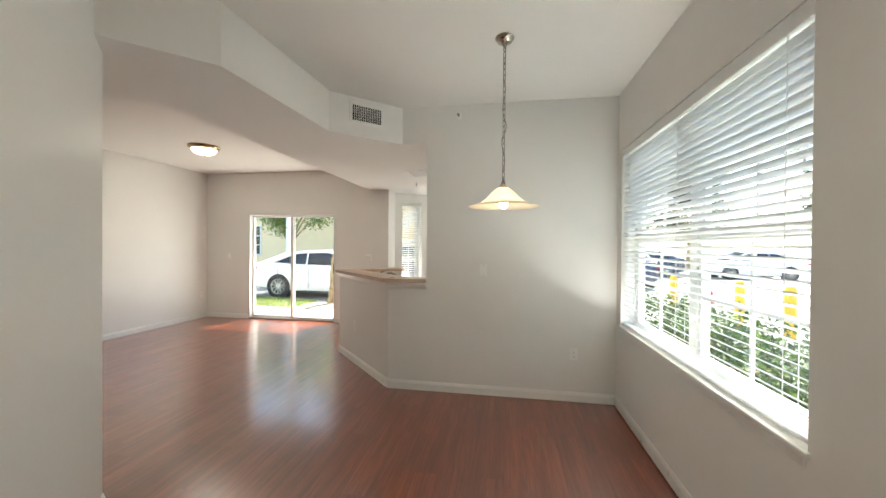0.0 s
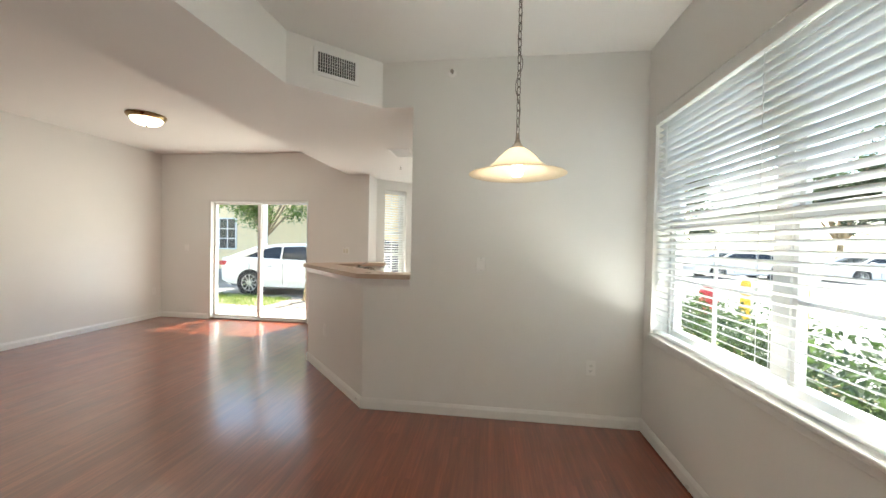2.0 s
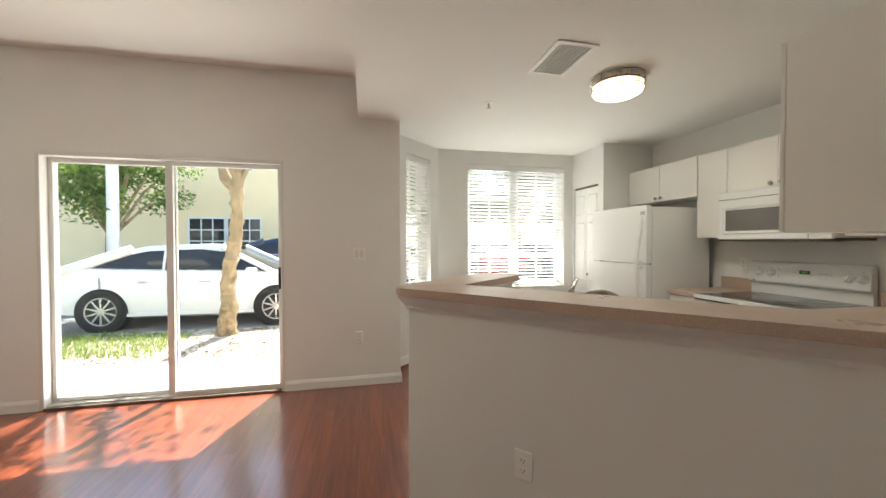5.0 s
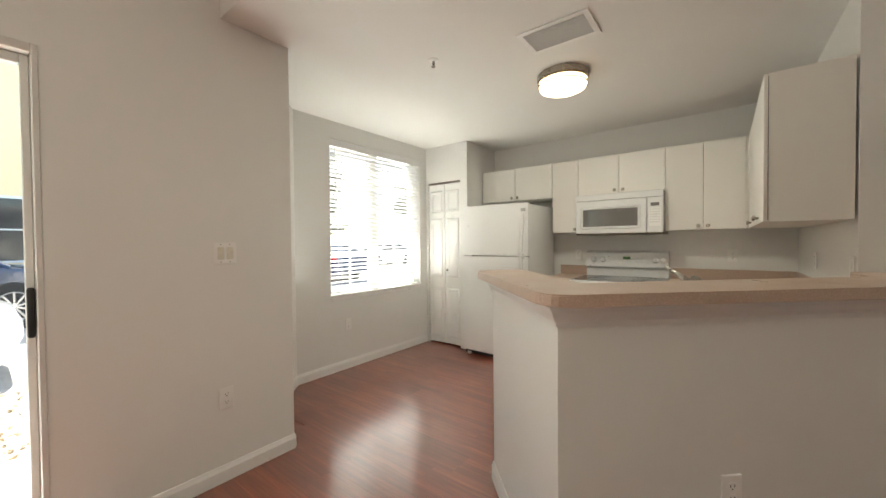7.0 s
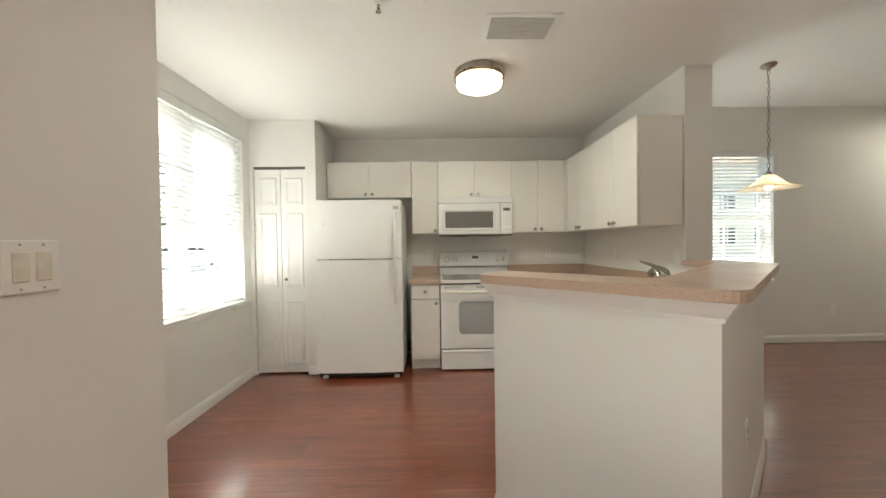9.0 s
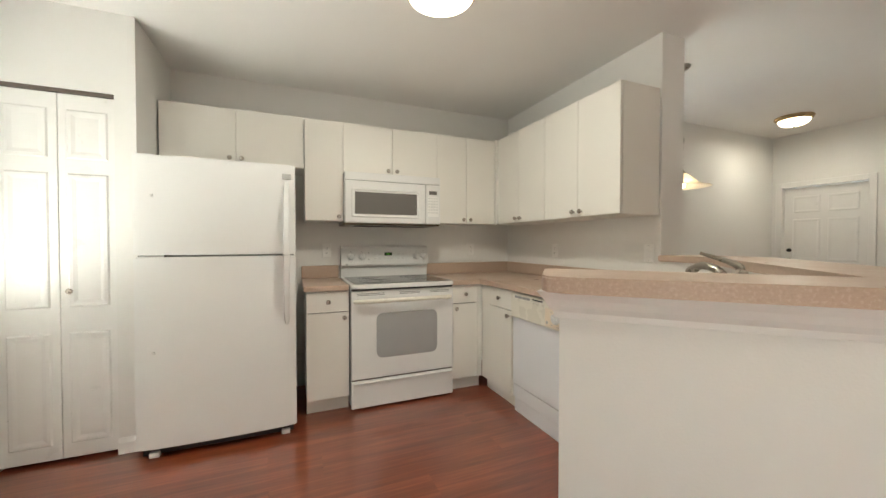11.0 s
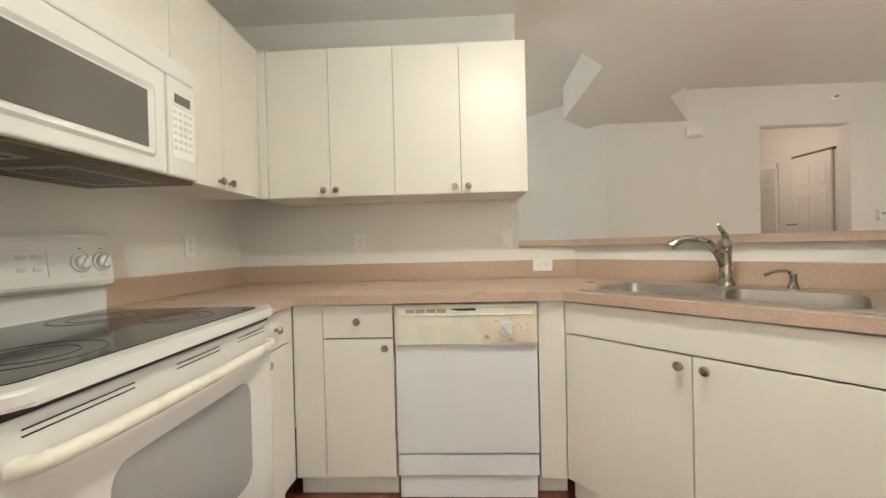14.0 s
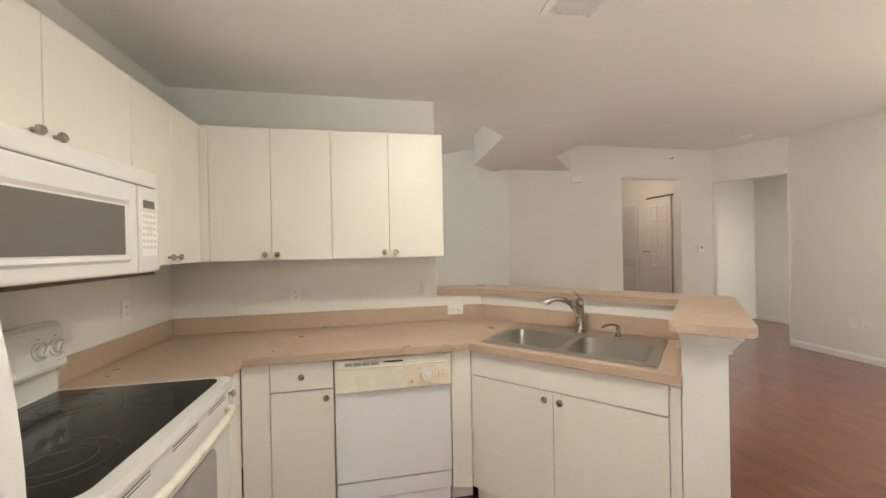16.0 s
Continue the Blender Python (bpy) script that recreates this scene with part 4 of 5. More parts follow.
# ---- sliding door ----
SX0, SX1 = -4.905, -3.065
sd = thing("sliding_door", pose(SX0, SY, 0), "white aluminium sliding glass patio door, closed", "door", "", "structure")
SWD = SX1 - SX0
for a in ((0.001, 0.03, 0.0, 2.089), (SWD - 0.022, SWD - 0.001, 0.0, 2.089), (0.03, SWD - 0.022, 2.052, 2.089)):
    part("door_frame", boxed(a[0], a[1], -0.006, 0.13, a[2] + 0.001, a[3], 0.003), M["alu"], sd)
part("track", boxed(0.03, SWD - 0.022, -0.02, 0.13, 0.001, 0.022, 0.002), M["track"], sd)
for k in range(3):
    part("track_rail", boxed(0.03, SWD - 0.022, 0.02 + k * 0.035, 0.026 + k * 0.035, 0.022, 0.034), M["alu"], sd)
for name, x0, x1, y, w0, w1 in (("fixed_panel", 0.031, 0.955, 0.075, 0.03, 0.055), ("sliding_panel", 0.895, SWD - 0.023, 0.030, 0.055, 0.026)):
    p = part(name, boxed(x0, x0 + w0, y, y + 0.032, 0.035, 2.050, 0.003), M["alu"], sd)
    part("stile", boxed(x1 - w1, x1, y, y + 0.032, 0.035, 2.050, 0.003), M["alu"], p)
    part("rail", boxed(x0 + w0, x1 - w1, y + 0.001, y + 0.031, 0.035, 0.066, 0.003), M["alu"], p)
    part("rail", boxed(x0 + w0, x1 - w1, y + 0.001, y + 0.031, 2.012, 2.050, 0.003), M["alu"], p)
    g = part("pane", boxed(x0 + w0 - 0.005, x1 - w1 + 0.005, y + 0.014, y + 0.018, 0.062, 2.016), M["glass"], p)
    g.visible_shadow = False
    if name == "sliding_panel":
        part("handle", boxed(x1 - 0.025, x1 - 0.003, y - 0.028, y - 0.001, 0.93, 1.13, 0.008, 2), M["black"], p, "black pull handle")

# ---- lamps ----
M["chain"] = material("dull_nickel_chain", (0.22, 0.20, 0.18), 0.45, metal=0.8)
SHADE = glowing("lit_white_glass", (1.0, 0.84, 0.62), 1.2)
SHADE2 = glowing("lit_opal_glass", (1.0, 0.90, 0.70), 1.1)


def flush_light(m, label):
    t = thing("ceiling_light", m, label, "ceiling light", "ceiling lights")
    part("base", lathe(bmesh.new(), [(0.0, 0.0), (0.20, 0.0), (0.205, -0.012), (0.19, -0.035), (0.16, -0.05), (0.0, -0.05)], 40), M["brass"], t, smooth=True)
    part("dome", lathe(bmesh.new(), [(0.165, -0.045), (0.162, -0.06), (0.145, -0.085), (0.11, -0.108), (0.06, -0.122), (0.0, -0.126)], 40), SHADE, t, "glowing frosted glass dome", True)
    part("finial", lathe(bmesh.new(), [(0.0, -0.124), (0.012, -0.126), (0.009, -0.136), (0.0, -0.145)], 16), M["brass"], t, smooth=True)
    return t


flush_light(pose(-4.19, 4.86, HIGH - 0.002), "lit flush ceiling light with frosted dome and brass ring")
flush_light(pose(0.46, 0.0, HIGH - 0.002), "lit flush ceiling light with frosted dome in the entry")
kl = thing("ceiling_light", pose(-0.58, 5.5, LOW - 0.002), "lit round drum ceiling light with nickel band", "ceiling light", "ceiling lights")
part("base", lathe(bmesh.new(), [(0.0, 0.0), (0.176, 0.0), (0.180, -0.004), (0.180, -0.042), (0.172, -0.047), (0.0, -0.047)], 48), M["nickel"], kl, smooth=True)
part("diffuser", lathe(bmesh.new(), [(0.164, -0.045), (0.166, -0.086), (0.158, -0.104), (0.13, -0.118), (0.07, -0.126), (0.0, -0.128)], 48), SHADE2, kl, "glowing white glass diffuser", True)
for z in (-0.049, -0.080):
    part("band", lathe(bmesh.new(), [(0.167, z), (0.174, z), (0.174, z - 0.006), (0.167, z - 0.006), (0.167, z)], 48), M["brass"], kl)
for k in range(3):
    a = radians(40 + 120 * k)
    part("post", rod(bmesh.new(), (0.172 * math.cos(a), 0.172 * math.sin(a), -0.044), (0.172 * math.cos(a), 0.172 * math.sin(a), -0.086), 0.004, seg=8), M["brass"], kl)

glass_shade = bpy.data.materials.new("amber_white_glass")
glass_shade.use_nodes = True
n, l = glass_shade.node_tree.nodes, glass_shade.node_tree.links
b = n["Principled BSDF"]
b.inputs["Base Color"].default_value, b.inputs["Roughness"].default_value = (0.86, 0.78, 0.64, 1), 0.25
tr, mx = n.new("ShaderNodeBsdfTranslucent"), n.new("ShaderNodeMixShader")
tr.inputs[0].default_value, mx.inputs[0].default_value = (1.0, 0.90, 0.75, 1), 0.6
l.new(b.outputs[0], mx.inputs[1])
l.new(tr.outputs[0], mx.inputs[2])
l.new(mx.outputs[0], n["Material Output"].inputs[0])
pl = thing("pendant_lamp", pose(0.10, 2.74, 0), "lit pendant lamp with chain and amber-white glass shade", "pendant lamp")
part("canopy", lathe(bmesh.new(), [(0.0, HIGH - 0.002), (0.062, HIGH - 0.002), (0.064, HIGH - 0.01), (0.05, HIGH - 0.03), (0.018, HIGH - 0.042), (0.012, HIGH - 0.06), (0.0, HIGH - 0.062)], 32), M["nickel"], pl, smooth=True)
bm = bmesh.new()
ring = [Vector((0.0095 * math.sin(a), 0, 0.0135 * math.cos(a) + (0.009 if math.cos(a) > 0 else -0.009))) for a in [2 * math.pi * i / 12 for i in range(12)]]
rows = []
for i, p in enumerate(ring):
    d = (ring[(i + 1) % 12] - ring[i - 1]).normalized()
    u = d.cross(Vector((0, 1, 0)))
    rows.append([bm.verts.new(p + 0.0024 * (math.cos(a) * u + math.sin(a) * Vector((0, 1, 0)))) for a in [2 * math.pi * j / 5 for j in range(5)]])
for i in range(12):
    for j in range(5):
        bm.faces.new((rows[i][j], rows[i][(j + 1) % 5], rows[(i + 1) % 12][(j + 1) % 5], rows[(i + 1) % 12][j]))
link = mesh_of("link", bm, M["chain"], True)
for k in range(24):
    part("link", link, None, pl, m=pose(0, 0, HIGH - 0.08 - k * 0.0385, 0, 0, 45 + 90 * (k % 2)))
part("cord", tube(bmesh.new(), curve_points([((0.008 + 0.012 * math.exp(-((k - 12.5) / 2.2) ** 2)) * math.sin(k * 1.25), 0.007 * math.cos(k * 1.25), HIGH - 0.06 - k * 0.0475) for k in range(21)], 3), 0.0022, 6), M["chain"], pl)
part("cap", lathe(bmesh.new(), [(0.0, 1.945), (0.006, 1.945), (0.007, 1.925), (0.012, 1.915), (0.016, 1.90), (0.030, 1.882), (0.036, 1.872), (0.0, 1.872)], 28), M["nickel"], pl, smooth=True)
bm = lathe(bmesh.new(), [(0.034, 1.874), (0.055, 1.862), (0.085, 1.835), (0.115, 1.802), (0.15, 1.775), (0.195, 1.757), (0.232, 1.750), (0.236, 1.747), (0.231, 1.7455), (0.194, 1.752), (0.148, 1.770), (0.112, 1.797), (0.082, 1.830), (0.052, 1.857), (0.034, 1.869)], 56)
part("shade", bm, glass_shade, pl, "flared amber-white glass shade", True)
part("bulb", lathe(bmesh.new(), [(0.0, 1.734), (0.018, 1.738), (0.029, 1.752), (0.031, 1.768), (0.027, 1.790), (0.016, 1.82), (0.014, 1.86)], 24), glowing("lit_bulb", (1.0, 0.88, 0.68), 3.0), pl, "glowing bulb", True)


# ---- wall plates, vents, detectors ----
def plate(m, kind, label):
    """Seen from the front: x to the right, y into the wall."""
    names = {"outlet": ("power_outlet", "outlet"), "switch": ("light_switch", "switch"), "double": ("light_switch", "switch"), "blank": ("wall_plate", "wall plate")}
    t = thing(names[kind][0], m, label, names[kind][1], "wall plates")
    w = 0.058 if kind == "double" else 0.036
    part("plate", boxed(-w, w, -0.0075, -0.0005, -0.058, 0.058, 0.003, 2), M["plastic"], t)
    if kind == "outlet":
        for z in (-0.02, 0.02):
            s = part("socket", prism(bmesh.new(), rounded([(-0.017, -0.014), (0.017, -0.014), (0.017, 0.014), (-0.017, 0.014)], 0.01, 4), 0.0055, 0.0088), M["plastic"], t, m=pose(0, 0, z, 90))
            for x in (-0.007, 0.007):
                part("slot", boxed(x - 0.001, x + 0.001, -0.0095, -0.0086, z - 0.002, z + 0.007), M["black"], t)
            part("slot", boxed(-0.002, 0.002, -0.0095, -0.0086, z - 0.010, z - 0.006), M["black"], t)
    elif kind != "blank":
        for x in ((-0.023, 0.023) if kind == "double" else (0,)):
            part("rocker", boxed(x - 0.0165, x + 0.0165, -0.0115, -0.005, -0.033, 0.033, 0.0025), M["cream"] if kind == "double" else M["plastic"], t)
            for z in (-0.048, 0.048):
                part("screw", lathe(bmesh.new(), [(0, 0.009), (0.003, 0.008), (0.003, 0.005)], 10, Matrix.Translation((x, 0, z)) @ Matrix.Rotation(radians(90), 4, 'X')), M["grey"], t)
    return t


plate(pose(-0.090, 3.86, 1.24), "switch", "white rocker switch on the dining wall")
plate(pose(0.774, 3.86, 0.454), "outlet", "white power outlet low on the dining wall")
plate(pose(-1.727, 4.545, 0.468, 0, 0, -46.2), "outlet", "white power outlet on the bar half wall")
plate(pose(-5.34, SY, 1.24), "switch", "white switch beside the patio door")
plate(pose(-2.398, SY, 1.247), "double", "double rocker switch with cream rockers")
plate(pose(-2.405, SY, 0.455), "outlet", "white power outlet below a double switch")
plate(pose(-5.85, 6.58, 0.47, 0, 0, 90), "outlet", "white power outlet on the long living wall")
plate(pose(-5.85, 4.17, 0.44, 0, 0, 90), "outlet", "white power outlet on the long living wall")
plate(pose(-5.85, 3.46, 0.44, 0, 0, 90), "outlet", "white power outlet on the long living wall")
plate(pose(-5.85, 3.34, 0.44, 0, 0, 90), "blank", "white blank plate beside a power outlet")
plate(pose(-0.870, BY, 0.456), "outlet", "white power outlet below the kitchen window")
plate(pose(WX, 0.95, 0.40, 0, 0, -90), "outlet", "white power outlet below the dining window wall")
plate(pose(0.310, 4.06, 1.147, 0, 0, 180), "outlet", "white power outlet above the worktop")
plate(pose(-0.590, 4.06, 1.150, 0, 0, 180), "switch", "white rocker switch above the worktop")
plate(pose(RX, 5.90, 1.15, 0, 0, -90), "outlet", "white power outlet beside the stove")
plate(pose(RX, 4.50, 1.15, 0, 0, -90), "outlet", "white power outlet in the kitchen corner")
plate(pose(-0.800, 4.079, 0.99, 0, 90, 180), "outlet", "white power outlet mounted sideways in the backsplash")
plate(pose(-1.56, 5.307, 1.055, 0, 0, 43.2), "outlet", "white power outlet at the end of the bar wall")


def louver(m, w, h, count, label, flat):
    """x right, y into the surface, z up; slats run along x."""
    t = thing("air_vent", m, label, "air vent", "air vents")
    bm = bmesh.new()
    f = 0.03
    for a in ((0, w, 0, f), (0, w, h - f, h), (0, f, f, h - f), (w - f, w, f, h - f)):
        box(bm, a[0], a[1], -0.009, -0.001, a[2], a[3])
    part("frame", bm, M["trim"], t)
    part("backing", boxed(f, w - f, -0.002, -0.0005, f, h - f), M["keys"] if flat else M["black"], t)
    n = count
    bm = boxed(f, w - f, -0.0012, 0.0012, -0.0085, 0.0085) if flat else None
    if flat:
        me = mesh_of("slat", bm, M["trim"])
        for k in range(n):
            part("slat", me, None, t, m=pose(0, -0.007, f + (k + 0.5) * (h - 2 * f) / n, 62))
    else:
        me = mesh_of("slat", boxed(-0.002, 0.002, -0.009, -0.003, f, h - f), M["trim"])
        for k in range(1, n):
            part("slat", me, None, t, m=pose(f + k * (w - 2 * f) / n, 0, 0))
        for k in range(1, 6):
            part("crossbar", boxed(f, w - f, -0.006, -0.004, f + k * (h - 2 * f) / 6 - 0.001, f + k * (h - 2 * f) / 6 + 0.001), M["trim"], t)
    return t


d = Vector((-0.93 + 1.48, 3.86 - 3.345)).normalized()
louver(pose(-1.48 + d.x * 0.19, 3.345 + d.y * 0.19, 2.635, 0, 0, math.degrees(math.atan2(d.y, d.x))), 0.35, 0.205, 16, "white wall air grille with upright bars", False)
louver(pose(-0.985, 5.54, LOW, 90, 0, -90), 0.41, 0.27, 11, "white ceiling air vent with slats above the kitchen", True)


def sprinkler(m, label):
    t = thing("sprinkler_head", m, label, "sprinkler", "sprinklers")
    part("escutcheon", lathe(bmesh.new(), [(0.0, 0.0), (0.033, 0.0), (0.031, 0.006), (0.014, 0.010), (0.0, 0.011)], 24), M["plastic"], t, smooth=True)
    part("body", lathe(bmesh.new(), [(0.009, 0.008), (0.009, 0.03), (0.004, 0.033), (0.004, 0.042)], 12), M["nickel"], t)
    part("deflector", lathe(bmesh.new(), [(0.0, 0.046), (0.015, 0.046), (0.015, 0.042), (0.0, 0.042)], 16), M["nickel"], t)


sprinkler(pose(-1.332, 6.105, LOW, 180), "small ceiling sprinkler head in the kitchen")
sprinkler(pose(-0.35, 3.86, 2.777, 90), "sidewall sprinkler head high on the dining wall")
sprinkler(pose(-4.69, 1.90, 2.73, -90), "sidewall sprinkler head above the hall opening")
sa = thing("smoke_alarm", pose(-5.19, 2.63, HIGH, 180), "round white smoke alarm on the ceiling", "smoke alarm")
part("body", lathe(bmesh.new(), [(0.0, 0.0), (0.075, 0.0), (0.075, 0.015), (0.065, 0.032), (0.0, 0.036)], 32), M["plastic"], sa, smooth=True)
al = thing("alarm_box", pose(-3.1, 1.90, 2.38, 0, 0, 180), "white rectangular alarm sounder on the wall", "alarm")
part("case", boxed(-0.09, 0.09, -0.04, -0.0005, -0.06, 0.06, 0.008, 2), M["plastic"], al)
part("slot", boxed(-0.06, 0.06, -0.0415, -0.039, -0.045, -0.037), M["grey"], al)
th = thing("thermostat", pose(-5.20, 1.90, 1.35, 0, 0, 180), "small off-white thermostat on the wall", "thermostat")
part("case", boxed(-0.055, 0.055, -0.03, -0.0005, -0.055, 0.055, 0.006, 2), M["plastic"], th)
part("window", boxed(-0.03, 0.03, -0.0315, -0.029, 0.005, 0.035), M["grey"], th)

# ---- entry door and hall doors ----
ed = thing("entry_door", pose(WX - 0.13, -1.0, 0, 0, 0, 180), "white six-panel front door, closed", "door", "", "structure")
SIX = [(0.11, 0.43, 0.22, 0.80), (0.51, 0.83, 0.22, 0.80), (0.11, 0.43, 0.95, 1.58), (0.51, 0.83, 0.95, 1.58), (0.11, 0.43, 1.68, 1.93), (0.51, 0.83, 1.68, 1.93)]
leaf = panel_door(ed, "leaf", 0.004, 0.936, 0.01, 2.06, SIX, M["trim"], 0.06, 0.045)
part("lock", lathe(bmesh.new(), [(0, 0.03), (0.025, 0.028), (0.03, 0)], 20, pose(0.07, 0.06, 1.10, 90)), M["black"], leaf, "black deadbolt", True)
part("door_knob", lathe(bmesh.new(), [(0, 0.06), (0.026, 0.055), (0.028, 0.04), (0.012, 0.03), (0.012, 0.008), (0.03, 0.0)], 20, pose(0.07, 0.06, 0.95, 90)), M["nickel"], leaf, smooth=True)
for a in ((-0.075, -0.001, 0, 2.15), (0.941, 1.015, 0, 2.15), (-0.001, 0.941, 2.071, 2.15)):
    part("casing", boxed(a[0], a[1], -0.018, -0.001, a[2], a[3], 0.004), M["trim"], ed)

closet = thing("louvered_door", pose(-5.2, 0.05, 0, 0, 0, 90), "white louvered closet door in the hall", "door", "hall doors")
for a in ((0, 0.04, 0, 2.25), (0.49, 0.53, 0, 2.25), (0.04, 0.49, 0, 0.12), (0.04, 0.49, 2.17, 2.25), (0.04, 0.49, 1.05, 1.13)):
    part("stile", boxed(a[0], a[1], -0.04, -0.012, a[2] + 0.008, a[3]), M["trim"], closet)
me = mesh_of("slat", boxed(0.041, 0.489, -0.004, 0.004, -0.022, 0.022), M["trim"])
for k in range(48):
    z = 0.14 + k * 0.0425
    if not 1.02 < z < 1.15:
        part("slat", me, None, closet, m=pose(0, -0.026, z, -35))
hd = thing("hall_door", pose(-5.2, 0.85, 0, 0, 0, 90), "white six-panel door in the hall, closed", "door", "hall doors")
panel_door(hd, "leaf", 0.0, 0.53, 0.01, 2.25, [(0.06, 0.24, 0.2, 0.85), (0.29, 0.47, 0.2, 0.85), (0.06, 0.24, 1.0, 1.72), (0.29, 0.47, 1.0, 1.72), (0.06, 0.24, 1.84, 2.12), (0.29, 0.47, 1.84, 2.12)], M["trim"], -0.035, 0.03)
part("frame_head", boxed(-0.03, 0.56, -0.03, -0.001, 2.25, 2.28), M["gap"], hd)
part("handle", tube(bmesh.new(), [(0.05, -0.035, 1.3), (0.05, -0.08, 1.3), (-0.06, -0.085, 1.3)], 0.009, 8), M["nickel"], hd)
bd = thing("bedroom_door", pose(-7.28, 1.725, 0, 0, 0, 90), "white panelled bedroom door in the passage", "door", "hall doors")
panel_door(bd, "leaf", 0.0, 0.76, 0.01, 2.04, [(0.09, 0.35, 0.2, 0.8), (0.42, 0.67, 0.2, 0.8), (0.09, 0.35, 0.95, 1.9), (0.42, 0.67, 0.95, 1.9)], M["trim"])

# ---- outdoors ----
M["grass"] = material("dry_grass", (0.13, 0.17, 0.05), 0.9, vary=0.5, scale=9, bump=0.8, bump_scale=60)
M["concrete"] = material("pale_concrete", (0.66, 0.63, 0.58), 0.85, vary=0.12, scale=5, bump=0.3)
M["asphalt"] = material("bleached_asphalt", (0.30, 0.29, 0.275), 0.9, vary=0.2, scale=12, bump=0.5)
M["mulch"] = material("leaf_mulch", (0.50, 0.44, 0.36), 0.95, vary=0.6, scale=26, bump=1.0, bump_scale=50)
M["yellow"] = material("yellow_stucco", (0.92, 0.74, 0.45), 0.85, vary=0.06, scale=4, bump=0.4, bump_scale=40)
M["bark"] = material("pale_bark", (0.34, 0.255, 0.15), 0.9, vary=0.6, scale=14, bump=1.0, bump_scale=35)
M["carwhite"] = material("white_car_paint", (0.78, 0.78, 0.77), 0.15, vary=0.01, coat=0.8)
M["carblue"] = material("dark_blue_car_paint", (0.02, 0.035, 0.08), 0.15, vary=0.02, coat=0.8)
M["carred"] = material("dark_red_car_paint", (0.18, 0.02, 0.02), 0.15, vary=0.02, coat=0.8)
M["carglass"] = material("tinted_car_glass", (0.02, 0.025, 0.03), 0.05)
M["tyre"] = material("black_rubber", (0.02, 0.02, 0.02), 0.8)
M["alloy"] = material("silver_alloy", (0.5, 0.5, 0.5), 0.3, metal=0.9)
M["red"] = material("red_paint", (0.45, 0.03, 0.04), 0.4)
M["yellowpaint"] = material("yellow_paint", (0.75, 0.45, 0.03), 0.5)
M["lens"] = material("red_lens", (0.4, 0.02, 0.02), 0.15)


def leaf_material(name, a, b):
    m = bpy.data.materials.new(name)
    m.use_nodes = True
    n, l = m.node_tree.nodes, m.node_tree.links
    p = n["Principled BSDF"]
    geo, ramp = n.new("ShaderNodeNewGeometry"), n.new("ShaderNodeValToRGB")
    ramp.color_ramp.elements[0].color, ramp.color_ramp.elements[1].color = (*a, 1), (*b, 1)
    l.new(geo.outputs["Random Per Island"], ramp.inputs[0])
    l.new(ramp.outputs[0], p.inputs["Base Color"])
    p.inputs["Roughness"].default_value = 0.55
    tr, mx = n.new("ShaderNodeBsdfTranslucent"), n.new("ShaderNodeMixShader")
    l.new(ramp.outputs[0], tr.inputs[0])
    mx.inputs[0].default_value = 0.5
    l.new(p.outputs[0], mx.inputs[1])
    l.new(tr.outputs[0], mx.inputs[2])
    l.new(mx.outputs[0], n["Material Output"].inputs[0])
    return m


M["leaf"] = leaf_material("green_leaves", (0.07, 0.13, 0.02), (0.24, 0.36, 0.07))
M["hedgeleaf"] = leaf_material("hedge_leaves", (0.025, 0.05, 0.015), (0.08, 0.13, 0.035))
M["darkleaf"] = leaf_material("dark_green_leaves", (0.015, 0.03, 0.012), (0.05, 0.08, 0.03))

GZ = -0.12
ground = solid("ground", boxed(-400, 400, -400, 400, GZ - 0.6, GZ - 0.02), M["asphalt"], "grey asphalt ground reaching the horizon", "ground")
solid("patio", boxed(-6.6, -2.3, 6.945, 8.15, GZ - 0.3, GZ + 0.05), M["concrete"], "pale sunlit concrete patio slab", "pavement")
solid("mulch_bed", boxed(-14, -2.25, 8.15, 9.95, GZ - 0.3, GZ + 0.02), M["mulch"], "bed of fallen leaves and mulch", "ground")
solid("lawn", boxed(-14, -6.6, 6.945, 8.15, GZ - 0.3, GZ + 0.03), M["grass"], "dry lawn strip beside the patio", "ground")
solid("lawn_east", boxed(1.37, 3.7, -6, 7.9, GZ - 0.3, GZ), M["grass"], "lawn strip outside the dining window", "ground")
solid("walkway", boxed(-2.2, 3.69, 7.95, 10.6, GZ - 0.3, GZ + 0.01), M["concrete"], "pale concrete walkway along the parking", "pavement")
solid("parking_east", boxed(3.7, 26, -40, 40, GZ - 0.3, GZ - 0.005), M["asphalt"], "pale sunlit parking lot", "road")
solid("parking_north", boxed(-2.2, 3.69, 10.6, 40, GZ - 0.3, GZ - 0.006), M["asphalt"], "pale sunlit parking lot", "road")


def leaves(bm, rnd, centre, radii, count, size):
    for _ in range(count):
        v = Vector((rnd.gauss(0, 1), rnd.gauss(0, 1), rnd.gauss(0, 1)))
        v = v.normalized() * (rnd.random() ** 0.45)
        p = Vector(centre) + Vector((v.x * radii[0], v.y * radii[1], v.z * radii[2]))
        q = Euler((rnd.uniform(-1, 1), rnd.uniform(-1, 1), rnd.uniform(0, 6.3))).to_matrix()
        s = size * rnd.uniform(0.6, 1.3)
        bm.faces.new([bm.verts.new(p + q @ Vector(c) * s) for c in ((-0.5, 0, 0), (0, -0.24, 0.06), (0.5, 0, 0), (0, 0.24, 0.06))])


